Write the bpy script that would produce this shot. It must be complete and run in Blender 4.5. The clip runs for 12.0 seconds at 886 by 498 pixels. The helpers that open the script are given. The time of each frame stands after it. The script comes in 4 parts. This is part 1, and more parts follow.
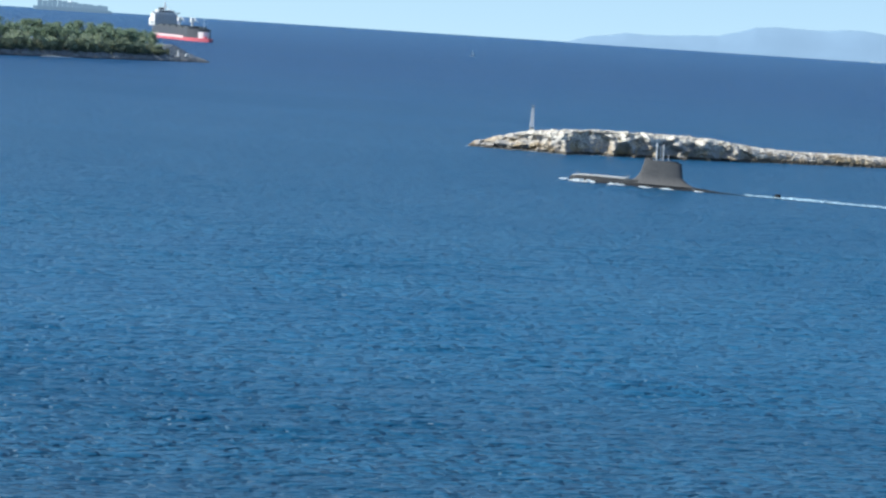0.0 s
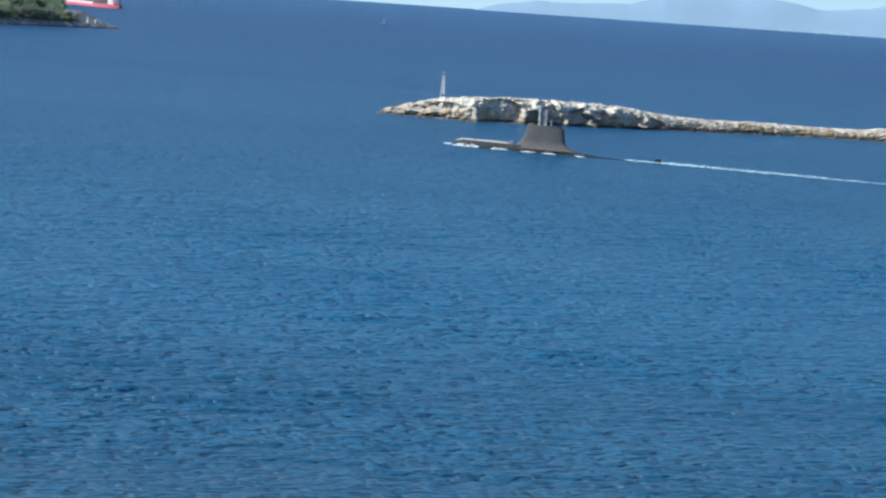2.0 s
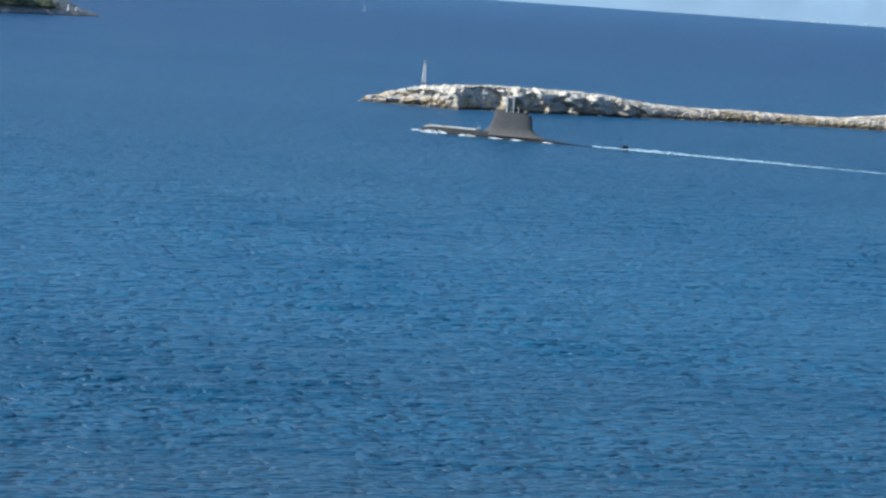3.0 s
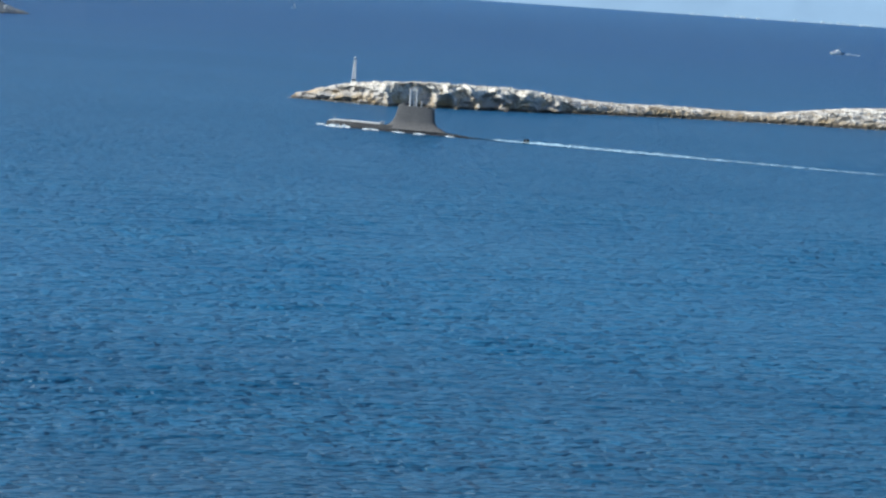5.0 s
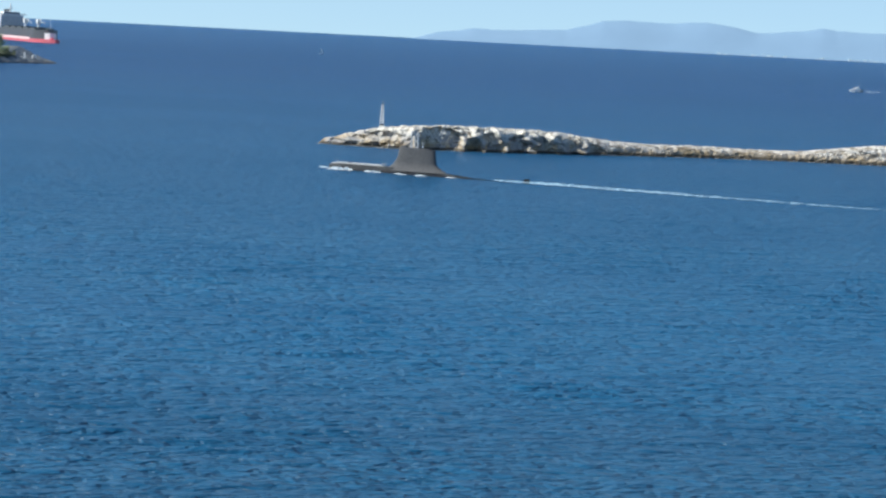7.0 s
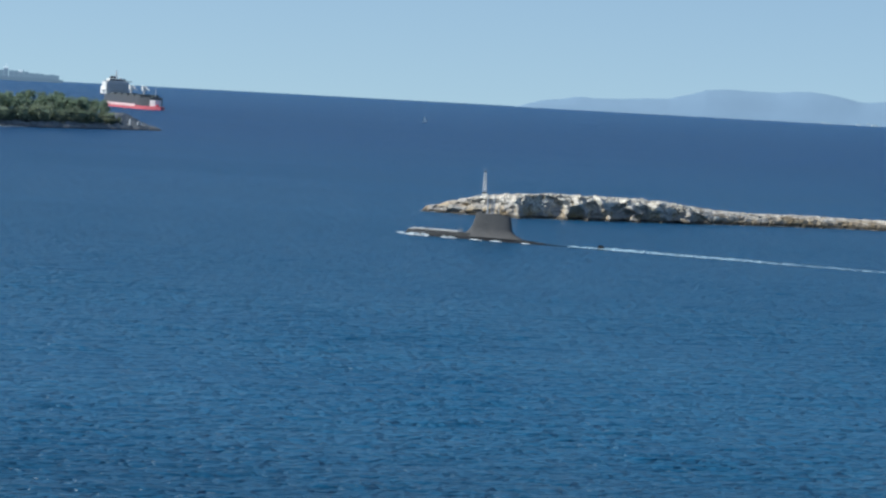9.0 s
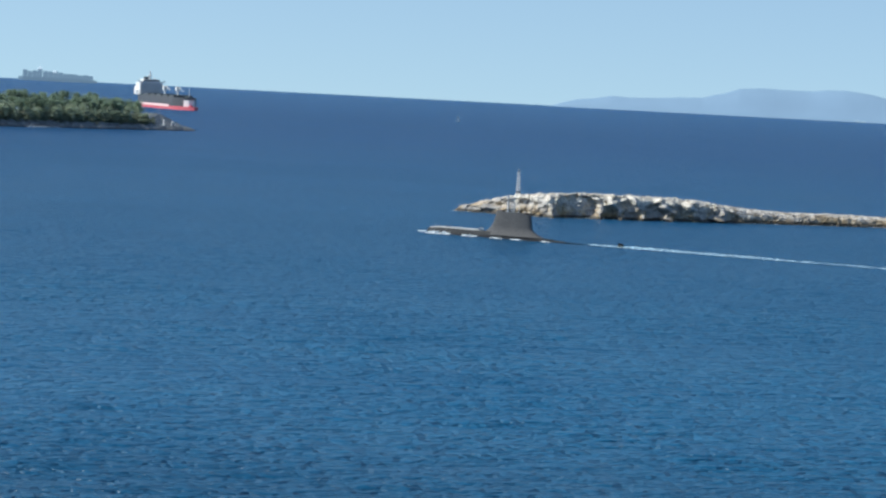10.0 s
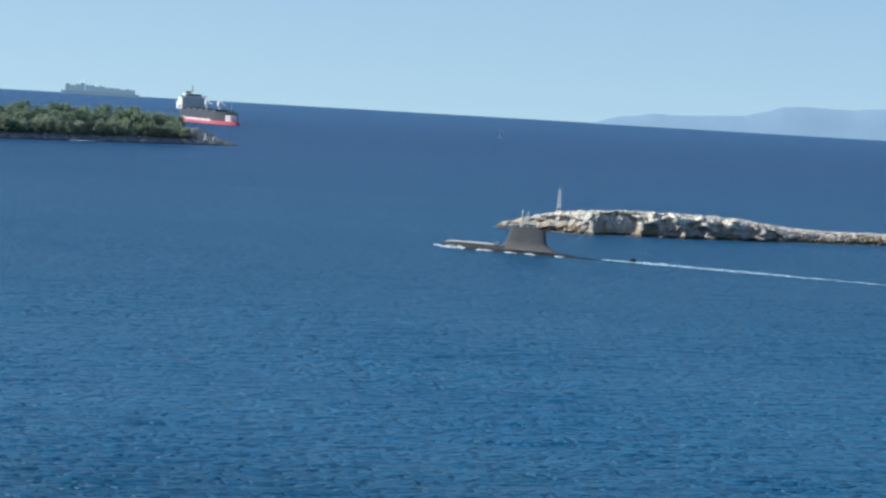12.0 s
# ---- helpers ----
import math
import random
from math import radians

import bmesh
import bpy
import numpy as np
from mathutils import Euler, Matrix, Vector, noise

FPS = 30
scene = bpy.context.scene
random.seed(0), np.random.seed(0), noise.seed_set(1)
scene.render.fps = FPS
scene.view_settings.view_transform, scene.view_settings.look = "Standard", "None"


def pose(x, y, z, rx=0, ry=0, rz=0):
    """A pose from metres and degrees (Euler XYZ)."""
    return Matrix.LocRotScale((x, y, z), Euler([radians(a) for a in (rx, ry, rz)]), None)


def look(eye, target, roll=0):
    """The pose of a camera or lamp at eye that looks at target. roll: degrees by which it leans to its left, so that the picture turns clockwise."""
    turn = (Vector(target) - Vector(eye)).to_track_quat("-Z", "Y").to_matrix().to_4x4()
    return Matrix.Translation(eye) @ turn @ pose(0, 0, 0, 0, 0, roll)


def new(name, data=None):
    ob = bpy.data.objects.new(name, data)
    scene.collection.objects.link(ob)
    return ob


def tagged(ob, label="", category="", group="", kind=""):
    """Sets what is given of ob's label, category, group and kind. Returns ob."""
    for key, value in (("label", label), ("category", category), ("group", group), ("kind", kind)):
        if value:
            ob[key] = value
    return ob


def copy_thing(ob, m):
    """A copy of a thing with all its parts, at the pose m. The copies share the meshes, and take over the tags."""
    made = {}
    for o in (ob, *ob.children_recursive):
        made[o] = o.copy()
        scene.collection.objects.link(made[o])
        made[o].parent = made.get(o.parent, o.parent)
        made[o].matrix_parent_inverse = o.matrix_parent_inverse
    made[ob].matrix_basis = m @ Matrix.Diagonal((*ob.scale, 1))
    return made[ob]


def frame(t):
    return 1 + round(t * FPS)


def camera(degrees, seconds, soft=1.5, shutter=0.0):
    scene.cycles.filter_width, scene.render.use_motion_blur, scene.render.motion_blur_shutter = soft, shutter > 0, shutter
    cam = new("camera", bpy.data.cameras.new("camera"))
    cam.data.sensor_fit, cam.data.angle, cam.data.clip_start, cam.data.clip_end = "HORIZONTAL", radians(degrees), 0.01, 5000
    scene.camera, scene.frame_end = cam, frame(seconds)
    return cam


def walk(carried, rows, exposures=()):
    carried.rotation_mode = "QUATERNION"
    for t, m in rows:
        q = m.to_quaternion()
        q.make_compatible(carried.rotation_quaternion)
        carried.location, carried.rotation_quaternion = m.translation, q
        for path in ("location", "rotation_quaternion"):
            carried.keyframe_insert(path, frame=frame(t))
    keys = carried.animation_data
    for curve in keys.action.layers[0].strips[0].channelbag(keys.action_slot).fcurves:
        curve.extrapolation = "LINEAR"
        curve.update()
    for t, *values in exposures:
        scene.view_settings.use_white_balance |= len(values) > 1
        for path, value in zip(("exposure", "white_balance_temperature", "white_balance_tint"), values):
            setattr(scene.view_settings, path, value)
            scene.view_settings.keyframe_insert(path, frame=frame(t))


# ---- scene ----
EYE = (0.0, 0.0, 44.0)


def aim(pan, tilt, roll):
    """The camera on its spot: degrees to the right, upwards, and of lean."""
    return pose(*EYE, 90 + tilt, 0, -pan) @ pose(0, 0, 0, 0, 0, roll)


cam = camera(17.83, 12.0, soft=2.5)
walk(cam, [
    (0.0, aim(0.000, -4.859, 3.706)), (0.5, aim(-0.177, -4.878, 3.427)), (1.0, aim(0.063, -5.236, 3.535)),
    (1.5, aim(0.639, -5.244, 3.795)), (2.0, aim(1.859, -5.400, 3.913)), (2.5, aim(2.371, -5.549, 3.954)),
    (2.7, aim(2.337, -5.595, 3.950)), (4.3, aim(2.047, -5.652, 3.939)), (4.5, aim(2.525, -5.522, 3.969)),
    (5.0, aim(3.668, -5.595, 3.818)), (5.5, aim(3.675, -5.703, 3.493)), (6.0, aim(3.654, -5.578, 3.025)),
    (6.5, aim(3.434, -5.174, 2.845)), (7.0, aim(3.006, -4.751, 2.938)), (7.2, aim(2.624, -4.406, 3.046)),
    (8.8, aim(0.990, -3.500, 3.194)), (9.0, aim(0.858, -3.484, 3.116)), (9.5, aim(0.198, -3.481, 3.084)),
    (10.0, aim(0.175, -3.528, 2.953)), (10.5, aim(-0.048, -3.460, 3.069)), (11.0, aim(-0.455, -3.409, 3.244)),
    (11.5, aim(-0.677, -3.357, 3.425)), (12.0, aim(-0.664, -3.242, 3.334)),
], exposures=[(0.0, 0.60, 6350, 5), (1.0, 0.62, 6350, 5), (2.0, 0.56, 6350, 5), (6.5, 0.55, 6350, 5), (7.2, 0.45, 6350, 5), (8.8, 0.12, 6350, 5), (9.5, 0.27, 6350, 5), (10.0, 0.32, 6350, 5), (11.0, 0.28, 6350, 5), (12.0, 0.31, 6350, 5)])

# ---- daylight ----
SUN_AZ, SUN_EL = -93.0, 43.0          # degrees right of +y, and above the horizon
world = bpy.data.worlds.new("sky")
scene.world = world
world.use_nodes = True
wn, wl = world.node_tree.nodes, world.node_tree.links
sky = wn.new("ShaderNodeTexSky")
sky.sky_type, sky.sun_disc = "NISHITA", False
sky.sun_elevation, sky.sun_rotation = radians(SUN_EL), radians(SUN_AZ)
sky.air_density, sky.dust_density, sky.ozone_density = 1.0, 0.5, 2.2
# clear dry air: the pale band at the skyline is thin
sky_co, lift, unit = wn.new("ShaderNodeTexCoord"), wn.new("ShaderNodeVectorMath"), wn.new("ShaderNodeVectorMath")
lift.operation, unit.operation = "ADD", "NORMALIZE"
lift.inputs[1].default_value = (0, 0, 0.13)
wl.new(sky_co.outputs["Generated"], lift.inputs[0])
wl.new(lift.outputs[0], unit.inputs[0])
wl.new(unit.outputs[0], sky.inputs[0])
wl.new(sky.outputs[0], wn["Background"].inputs[0])
wn["Background"].inputs[1].default_value = 0.118
sun = new("sun", bpy.data.lights.new("sun", "SUN"))
sun.data.energy, sun.data.angle, sun.data.color = 4.4, radians(0.53), (1.0, 0.95, 0.87)
sun_from = Vector((math.sin(radians(SUN_AZ)) * math.cos(radians(SUN_EL)),
                   math.cos(radians(SUN_AZ)) * math.cos(radians(SUN_EL)), math.sin(radians(SUN_EL))))
sun.matrix_world = look(sun_from * 300, (0, 0, 0))


# ---- materials ----
def shader(name, rough=0.6, metal=0.0, color=(0.5, 0.5, 0.5)):
    m = bpy.data.materials.new(name)
    m.use_nodes = True
    b = m.node_tree.nodes["Principled BSDF"]
    b.inputs["Roughness"].default_value, b.inputs["Metallic"].default_value = rough, metal
    b.inputs["Base Color"].default_value = (*color, 1)
    return m, m.node_tree.nodes, m.node_tree.links, b


def coords(nt, links, scale=(1, 1, 1), where="Object"):
    tc, mp = nt.new("ShaderNodeTexCoord"), nt.new("ShaderNodeMapping")
    mp.inputs["Scale"].default_value = scale
    links.new(tc.outputs[where], mp.inputs[0])
    return mp.outputs[0]


def noise_tex(nt, links, vec, scale, detail=4.0, rough=0.55):
    n = nt.new("ShaderNodeTexNoise")
    n.inputs["Scale"].default_value, n.inputs["Detail"].default_value = scale, detail
    n.inputs["Roughness"].default_value = rough
    links.new(vec, n.inputs["Vector"])
    return n.outputs["Fac"]


def ramp(nt, links, fac, stops):
    r = nt.new("ShaderNodeValToRGB")
    while len(r.color_ramp.elements) < len(stops):
        r.color_ramp.elements.new(0.5)
    for e, (p, c) in zip(r.color_ramp.elements, stops):
        e.position, e.color = p, (*c, 1)
    links.new(fac, r.inputs[0])
    return r.outputs[0]


def mixed(nt, links, fac, a, b, blend="MIX"):
    m = nt.new("ShaderNodeMix")
    m.data_type, m.blend_type = "RGBA", blend
    for value, socket in ((fac, m.inputs[0]), (a, m.inputs[6]), (b, m.inputs[7])):
        if isinstance(value, (int, float)):
            socket.default_value = value
        elif isinstance(value, tuple):
            socket.default_value = (*value, 1)
        else:
            links.new(value, socket)
    return m.outputs[2]


def maths(nt, links, op, a, b=0.0, c=0.0):
    m = nt.new("ShaderNodeMath")
    m.operation = op
    for value, socket in zip((a, b, c), m.inputs):
        if isinstance(value, (int, float)):
            socket.default_value = value
        else:
            links.new(value, socket)
    return m.outputs[0]


def bump(nt, links, b, height, strength, distance):
    n = nt.new("ShaderNodeBump")
    n.inputs["Distance"].default_value = distance
    if isinstance(strength, (int, float)):
        n.inputs["Strength"].default_value = strength
    else:
        links.new(strength, n.inputs["Strength"])
    links.new(height, n.inputs["Height"])
    links.new(n.outputs[0], b.inputs["Normal"])
    return n


def worn(name, color, rough=0.6, metal=0.0, scale=1.0, spread=0.25, dirt=(0.12, 0.1, 0.08), dirt_amount=0.25, gloss=0.5):
    """Paint or metal with broad stains and fine grain."""
    m, nt, links, b = shader(name, rough, metal)
    b.inputs["Specular IOR Level"].default_value = gloss
    v = coords(nt, links)
    broad = noise_tex(nt, links, v, 0.5 * scale, 5)
    fine = noise_tex(nt, links, v, 6.0 * scale, 3)
    lo, hi = tuple(c * (1 - spread) for c in color), tuple(min(1, c * (1 + spread)) for c in color)
    base = ramp(nt, links, fine, [(0.3, lo), (0.7, hi)])
    stain = ramp(nt, links, broad, [(0.5, (0, 0, 0)), (0.75, (dirt_amount,) * 3)])
    links.new(mixed(nt, links, stain, base, dirt), b.inputs["Base Color"])
    bump(nt, links, b, fine, 0.2, 0.02)
    return m


def sea_material():
    """Wind-ruffled water: greener over the shelf inshore, deep blue out beyond the islet; changes in sky reflection are
    tinted in.
    """
    m, nt, links, b = shader("sea_water", 0.34)
    sep = nt.new("ShaderNodeSeparateXYZ")
    links.new(coords(nt, links), sep.inputs[0])
    gust = noise_tex(nt, links, coords(nt, links, (0.22, 1.0, 1.0)), 0.007, 3, 0.6)
    patch = noise_tex(nt, links, coords(nt, links, (0.5, 1.0, 1.0)), 0.035, 4, 0.6)
    chop = noise_tex(nt, links, coords(nt, links, (0.45, 1.0, 1.0)), 1.1, 2, 0.5)
    crest = maths(nt, links, "SUBTRACT", 1.0, maths(nt, links, "ABSOLUTE", maths(nt, links, "MULTIPLY_ADD", chop, 2.0, -1.0)))
    far_chop = noise_tex(nt, links, coords(nt, links, (0.55, 1.0, 1.0)), 0.24, 3, 0.6)
    h = maths(nt, links, "MULTIPLY_ADD", far_chop, 1.7, maths(nt, links, "MULTIPLY_ADD", crest, 0.45, maths(nt, links, "MULTIPLY", chop, 1.15)))
    power = maths(nt, links, "MULTIPLY_ADD", gust, 0.9, maths(nt, links, "MULTIPLY_ADD", patch, 0.6, 0.1))
    bump(nt, links, b, h, power, 2.0)
    # Light and dark gust bands: their change in reflection is put into colour.
    k = maths(nt, links, "MULTIPLY_ADD", patch, 0.38, maths(nt, links, "MULTIPLY", gust, 0.62))
    near_dark = ramp(nt, links, k, [(0.42, (0.0062, 0.0535, 0.1120)), (0.58, (0.0115, 0.0710, 0.1440))])
    shelf = ramp(nt, links, k, [(0.42, (0.0088, 0.0800, 0.1715)), (0.58, (0.0165, 0.1095, 0.2165))])
    channel = ramp(nt, links, k, [(0.42, (0.0045, 0.0640, 0.1430)), (0.58, (0.0095, 0.0850, 0.1790))])
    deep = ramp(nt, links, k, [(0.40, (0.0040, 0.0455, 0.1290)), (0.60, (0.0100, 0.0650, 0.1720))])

    def reach(wander, near, far):
        """0 on the near side of a wandering line across the bay, 1 past it."""
        d = maths(nt, links, "MULTIPLY_ADD", gust, wander, sep.outputs[1])
        return ramp(nt, links, maths(nt, links, "DIVIDE", d, 6000.0), [(near / 6000, (0, 0, 0)), (far / 6000, (1, 1, 1))])
    # Nearest water tinted darker, standing in for its weaker sky reflection.
    bed = mixed(nt, links, reach(110.0, 285, 430), near_dark, shelf)
    shelf = mixed(nt, links, reach(240.0, 540, 800), bed, channel)
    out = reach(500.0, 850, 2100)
    # Paler towards the skyline: sky reflection and haze painted into the base colour.
    sky_tint = ramp(nt, links, k, [(0.42, (0.024, 0.092, 0.212)), (0.58, (0.029, 0.104, 0.230))])
    deep = mixed(nt, links, reach(400.0, 2600, 5000), deep, sky_tint)
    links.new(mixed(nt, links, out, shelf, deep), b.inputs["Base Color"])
    b.inputs["IOR"].default_value = 1.333
    b.inputs["Specular IOR Level"].default_value = 0.27
    return m


def rock_material(name, pale, tan, dark, tan_height, tide=0.7, grey_amount=0.85, scrub_from=0.51, beds=(1, 1, 1)):
    """Weathered limestone: pale above, tan near the sea, grey cells below the crest, a dark seaweed line at the water.
    """
    m, nt, links, b = shader(name, 0.9)
    v = coords(nt, links)
    broad = noise_tex(nt, links, v, 0.18, 5, 0.6)
    grain = noise_tex(nt, links, v, 1.6, 6, 0.65)
    sep = nt.new("ShaderNodeSeparateXYZ")
    geo = nt.new("ShaderNodeNewGeometry")
    links.new(geo.outputs["Position"], sep.inputs[0])
    z = maths(nt, links, "MULTIPLY_ADD", grain, 1.2, maths(nt, links, "SUBTRACT", sep.outputs[2], 0.6))
    base = mixed(nt, links, ramp(nt, links, grain, [(0.38, (0, 0, 0)), (0.60, (1, 1, 1))]),
                 tuple(c * 0.5 for c in pale), tuple(c * 1.12 for c in pale))
    zt = maths(nt, links, "MULTIPLY_ADD", broad, 8.0, maths(nt, links, "SUBTRACT", z, 4.0))
    k = ramp(nt, links, maths(nt, links, "DIVIDE", zt, tan_height * 2), [(0.1, (1, 1, 1)), (0.55, (0, 0, 0))])
    base = mixed(nt, links, k, base, mixed(nt, links, grain, tuple(c * 0.6 for c in tan), tan))
    scrub = ramp(nt, links, noise_tex(nt, links, coords(nt, links, beds), 0.45, 6, 0.7), [(scrub_from, (0, 0, 0)), (scrub_from + 0.09, (0.85,) * 3)])
    base = mixed(nt, links, scrub, base, tuple(0.38 * c for c in tan))
    cells = nt.new("ShaderNodeTexVoronoi")
    cells.inputs["Scale"].default_value = 0.21
    warp = nt.new("ShaderNodeVectorMath")
    warp.operation = "MULTIPLY_ADD"
    warp.inputs[1].default_value = (2.5, 2.5, 2.5)
    tint = nt.new("ShaderNodeTexNoise")
    tint.inputs["Scale"].default_value = 0.4
    links.new(v, tint.inputs["Vector"])
    links.new(tint.outputs["Color"], warp.inputs[0])
    links.new(v, warp.inputs[2])
    links.new(warp.outputs[0], cells.inputs["Vector"])
    # Ragged grey cells, only on the lower part of the rock.
    grey_cells = maths(nt, links, "SUBTRACT", 1.0, ramp(nt, links, cells.outputs["Distance"], [(0.5, (0, 0, 0)), (0.72, (1, 1, 1))]))
    low = ramp(nt, links, maths(nt, links, "DIVIDE", maths(nt, links, "MULTIPLY_ADD", broad, 3.0, sep.outputs[2]), 10.0), [(0.58, (1, 1, 1)), (0.70, (0, 0, 0))])
    seam = ramp(nt, links, noise_tex(nt, links, v, 0.09, 3, 0.5), [(0.34, (0, 0, 0)), (0.46, (grey_amount,) * 3)])
    grey_cells = maths(nt, links, "MULTIPLY", maths(nt, links, "MULTIPLY", grey_cells, low), seam)
    base = mixed(nt, links, grey_cells, base, mixed(nt, links, grain, (0.28, 0.275, 0.27), (0.46, 0.45, 0.435)))
    wet = ramp(nt, links, maths(nt, links, "DIVIDE", z, tide * 2), [(0.35, (1, 1, 1)), (0.6, (0, 0, 0))])
    links.new(mixed(nt, links, wet, base, dark), b.inputs["Base Color"])
    bump(nt, links, b, grain, 0.8, 0.35)
    return m


def foam_material(name, solid, along=0.0, color=(0.80, 0.90, 0.95)):
    """Broken white foam: bubbles over open water. along: metres over which it thins out behind its start."""
    m, nt, links, b = shader(name, 0.8, 0, color)
    v = coords(nt, links, (0.45, 1.0, 1.0))
    n = noise_tex(nt, links, v, 0.9, 6, 0.7)
    k = maths(nt, links, "ADD", n, solid - 0.5)
    if along:
        sep = nt.new("ShaderNodeSeparateXYZ")
        links.new(coords(nt, links), sep.inputs[0])
        k = maths(nt, links, "ADD", k, maths(nt, links, "DIVIDE", sep.outputs[0], along))
    a = ramp(nt, links, k, [(0.30, (0, 0, 0)), (0.95, (1, 1, 1))])
    links.new(a, b.inputs["Alpha"])
    return m


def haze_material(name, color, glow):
    """Far land, ships and houses, with the haze of the air painted in as colour and glow."""
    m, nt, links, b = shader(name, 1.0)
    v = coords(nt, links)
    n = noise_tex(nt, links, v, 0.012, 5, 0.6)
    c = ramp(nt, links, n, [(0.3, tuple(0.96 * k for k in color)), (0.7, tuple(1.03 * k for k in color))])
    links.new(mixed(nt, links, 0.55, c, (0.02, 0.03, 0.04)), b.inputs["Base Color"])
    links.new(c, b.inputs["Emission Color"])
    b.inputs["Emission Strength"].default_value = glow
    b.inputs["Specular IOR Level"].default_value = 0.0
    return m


def leaf_material(name, dark, light):
    m, nt, links, b = shader(name, 0.7)
    geo = nt.new("ShaderNodeNewGeometry")
    info = nt.new("ShaderNodeObjectInfo")
    k = maths(nt, links, "MULTIPLY_ADD", geo.outputs["Random Per Island"], 0.6,
              maths(nt, links, "MULTIPLY", info.outputs["Random"], 0.4))
    links.new(ramp(nt, links, k, [(0.1, dark), (0.9, light)]), b.inputs["Base Color"])
    b.inputs["Specular IOR Level"].default_value = 0.2
    thin, mix = nt.new("ShaderNodeBsdfTranslucent"), nt.new("ShaderNodeMixShader")
    links.new(b.inputs["Base Color"].links[0].from_socket, thin.inputs[0])
    mix.inputs[0].default_value = 0.5
    links.new(b.outputs[0], mix.inputs[1])
    links.new(thin.outputs[0], mix.inputs[2])
    links.new(mix.outputs[0], nt["Material Output"].inputs[0])
    return m


SEA = sea_material()
LIMESTONE = rock_material("limestone", (0.69, 0.655, 0.585), (0.50, 0.37, 0.21), (0.06, 0.052, 0.04), 4.4, tide=0.9, scrub_from=0.53)
RUBBLE = rock_material("limestone_rubble", (0.76, 0.72, 0.65), (0.46, 0.345, 0.20), (0.06, 0.05, 0.035), 3.3, tide=1.2, grey_amount=0.25, scrub_from=0.47, beds=(0.6, 0.6, 2.0))
SHORE_ROCK = rock_material("shore_rock", (0.195, 0.215, 0.23), (0.15, 0.16, 0.165), (0.05, 0.05, 0.05), 2.0, grey_amount=0.2)
SOIL = worn("pine_floor", (0.27, 0.25, 0.18), 0.95, 0, 0.3, 0.4)
FOAM = foam_material("foam", 0.67)
SURF_FOAM = foam_material("surf_foam", 0.36)
WAKE_FOAM = foam_material("wake_foam", 0.63, 400.0, (0.50, 0.72, 0.86))
HULL_GREY = worn("anechoic_grey", (0.014, 0.017, 0.022), 0.65, 0, 1.0, 0.3, (0.05, 0.052, 0.052), 0.3, 0.12)
SAIL_GREY = worn("sail_grey", (0.090, 0.091, 0.094), 0.8, 0, 0.7, 0.3, (0.125, 0.122, 0.118), 0.5, 0.2)
CASING_GREY = worn("casing_grey", (0.020, 0.024, 0.029), 0.6, 0, 1.0, 0.2, (0.05, 0.053, 0.055), 0.4, 0.15)
DECK_GREY = worn("deck_grey", (0.52, 0.52, 0.51), 0.8, 0, 1.2, 0.2, (0.08, 0.08, 0.07), 0.4)
MAST_GREY = worn("mast_grey", (0.55, 0.55, 0.54), 0.5, 0.1, 1.0, 0.15)
FIN_BLACK = worn("fin_black", (0.015, 0.016, 0.019), 0.6, 0, 1.0, 0.25, (0.03, 0.03, 0.032), 0.3, 0.2)
WHITE = worn("white_paint", (0.78, 0.78, 0.76), 0.45, 0, 0.6, 0.06, (0.4, 0.33, 0.25), 0.2)
PALE_STEEL = worn("galvanised_steel", (0.62, 0.63, 0.64), 0.5, 0.2, 1.0, 0.1)
BLACK_BAND = worn("black_paint", (0.025, 0.025, 0.028), 0.5)
# Hull black lifted and red washed out: distance haze put into the colours.
SHIP_BLACK = worn("black_hull_paint", (0.075, 0.083, 0.094), 0.5, 0, 0.15, 0.3, (0.12, 0.08, 0.06), 0.35)
# Weather-stained paint, greyed to hold the shade of the bridge front.
SHIP_SHADE = worn("weathered_shade_grey", (0.54, 0.55, 0.56), 0.6, 0, 0.2, 0.15, (0.3, 0.27, 0.24), 0.4)
SHIP_RED = worn("red_antifouling", (0.60, 0.125, 0.155), 0.6, 0, 0.15, 0.15, (0.45, 0.25, 0.2), 0.25)
RED_GLARE = worn("bleached_red_glare", (0.82, 0.56, 0.56), 0.7, 0, 0.15, 0.15, (0.6, 0.5, 0.48), 0.5)
SHIP_DECK = worn("green_deck_paint", (0.10, 0.12, 0.11), 0.8, 0, 0.3, 0.2)
GLASS_DARK, *_ = shader("dark_glass", 0.08, 0.0, (0.02, 0.03, 0.04))
CONCRETE = worn("whitewashed_concrete", (0.72, 0.71, 0.67), 0.85, 0, 1.0, 0.1)
SAILCLOTH = worn("sailcloth", (0.82, 0.82, 0.80), 0.8, 0, 1.0, 0.04)
BARK = worn("pine_bark", (0.13, 0.09, 0.06), 0.95, 0, 2.0, 0.3)
# Leaf colours are pale and bluish: the headland's haze is painted into them.
NEEDLES = leaf_material("pine_needles", (0.19, 0.26, 0.19), (0.37, 0.46, 0.33))
OAK_LEAVES = leaf_material("olive_leaves", (0.28, 0.34, 0.25), (0.49, 0.55, 0.41))
# Scrub kept darker than the trees: shade at their foot, put into colour.
SCRUB_LEAVES = leaf_material("maquis_leaves", (0.14, 0.17, 0.12), (0.26, 0.29, 0.20))
# Distance haze is put into these colours, which also glow.
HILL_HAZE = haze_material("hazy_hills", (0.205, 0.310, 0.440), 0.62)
SHIP_HAZE = haze_material("grey_haze_glow", (0.165, 0.25, 0.34), 0.62)
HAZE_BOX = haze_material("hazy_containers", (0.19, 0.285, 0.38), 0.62)
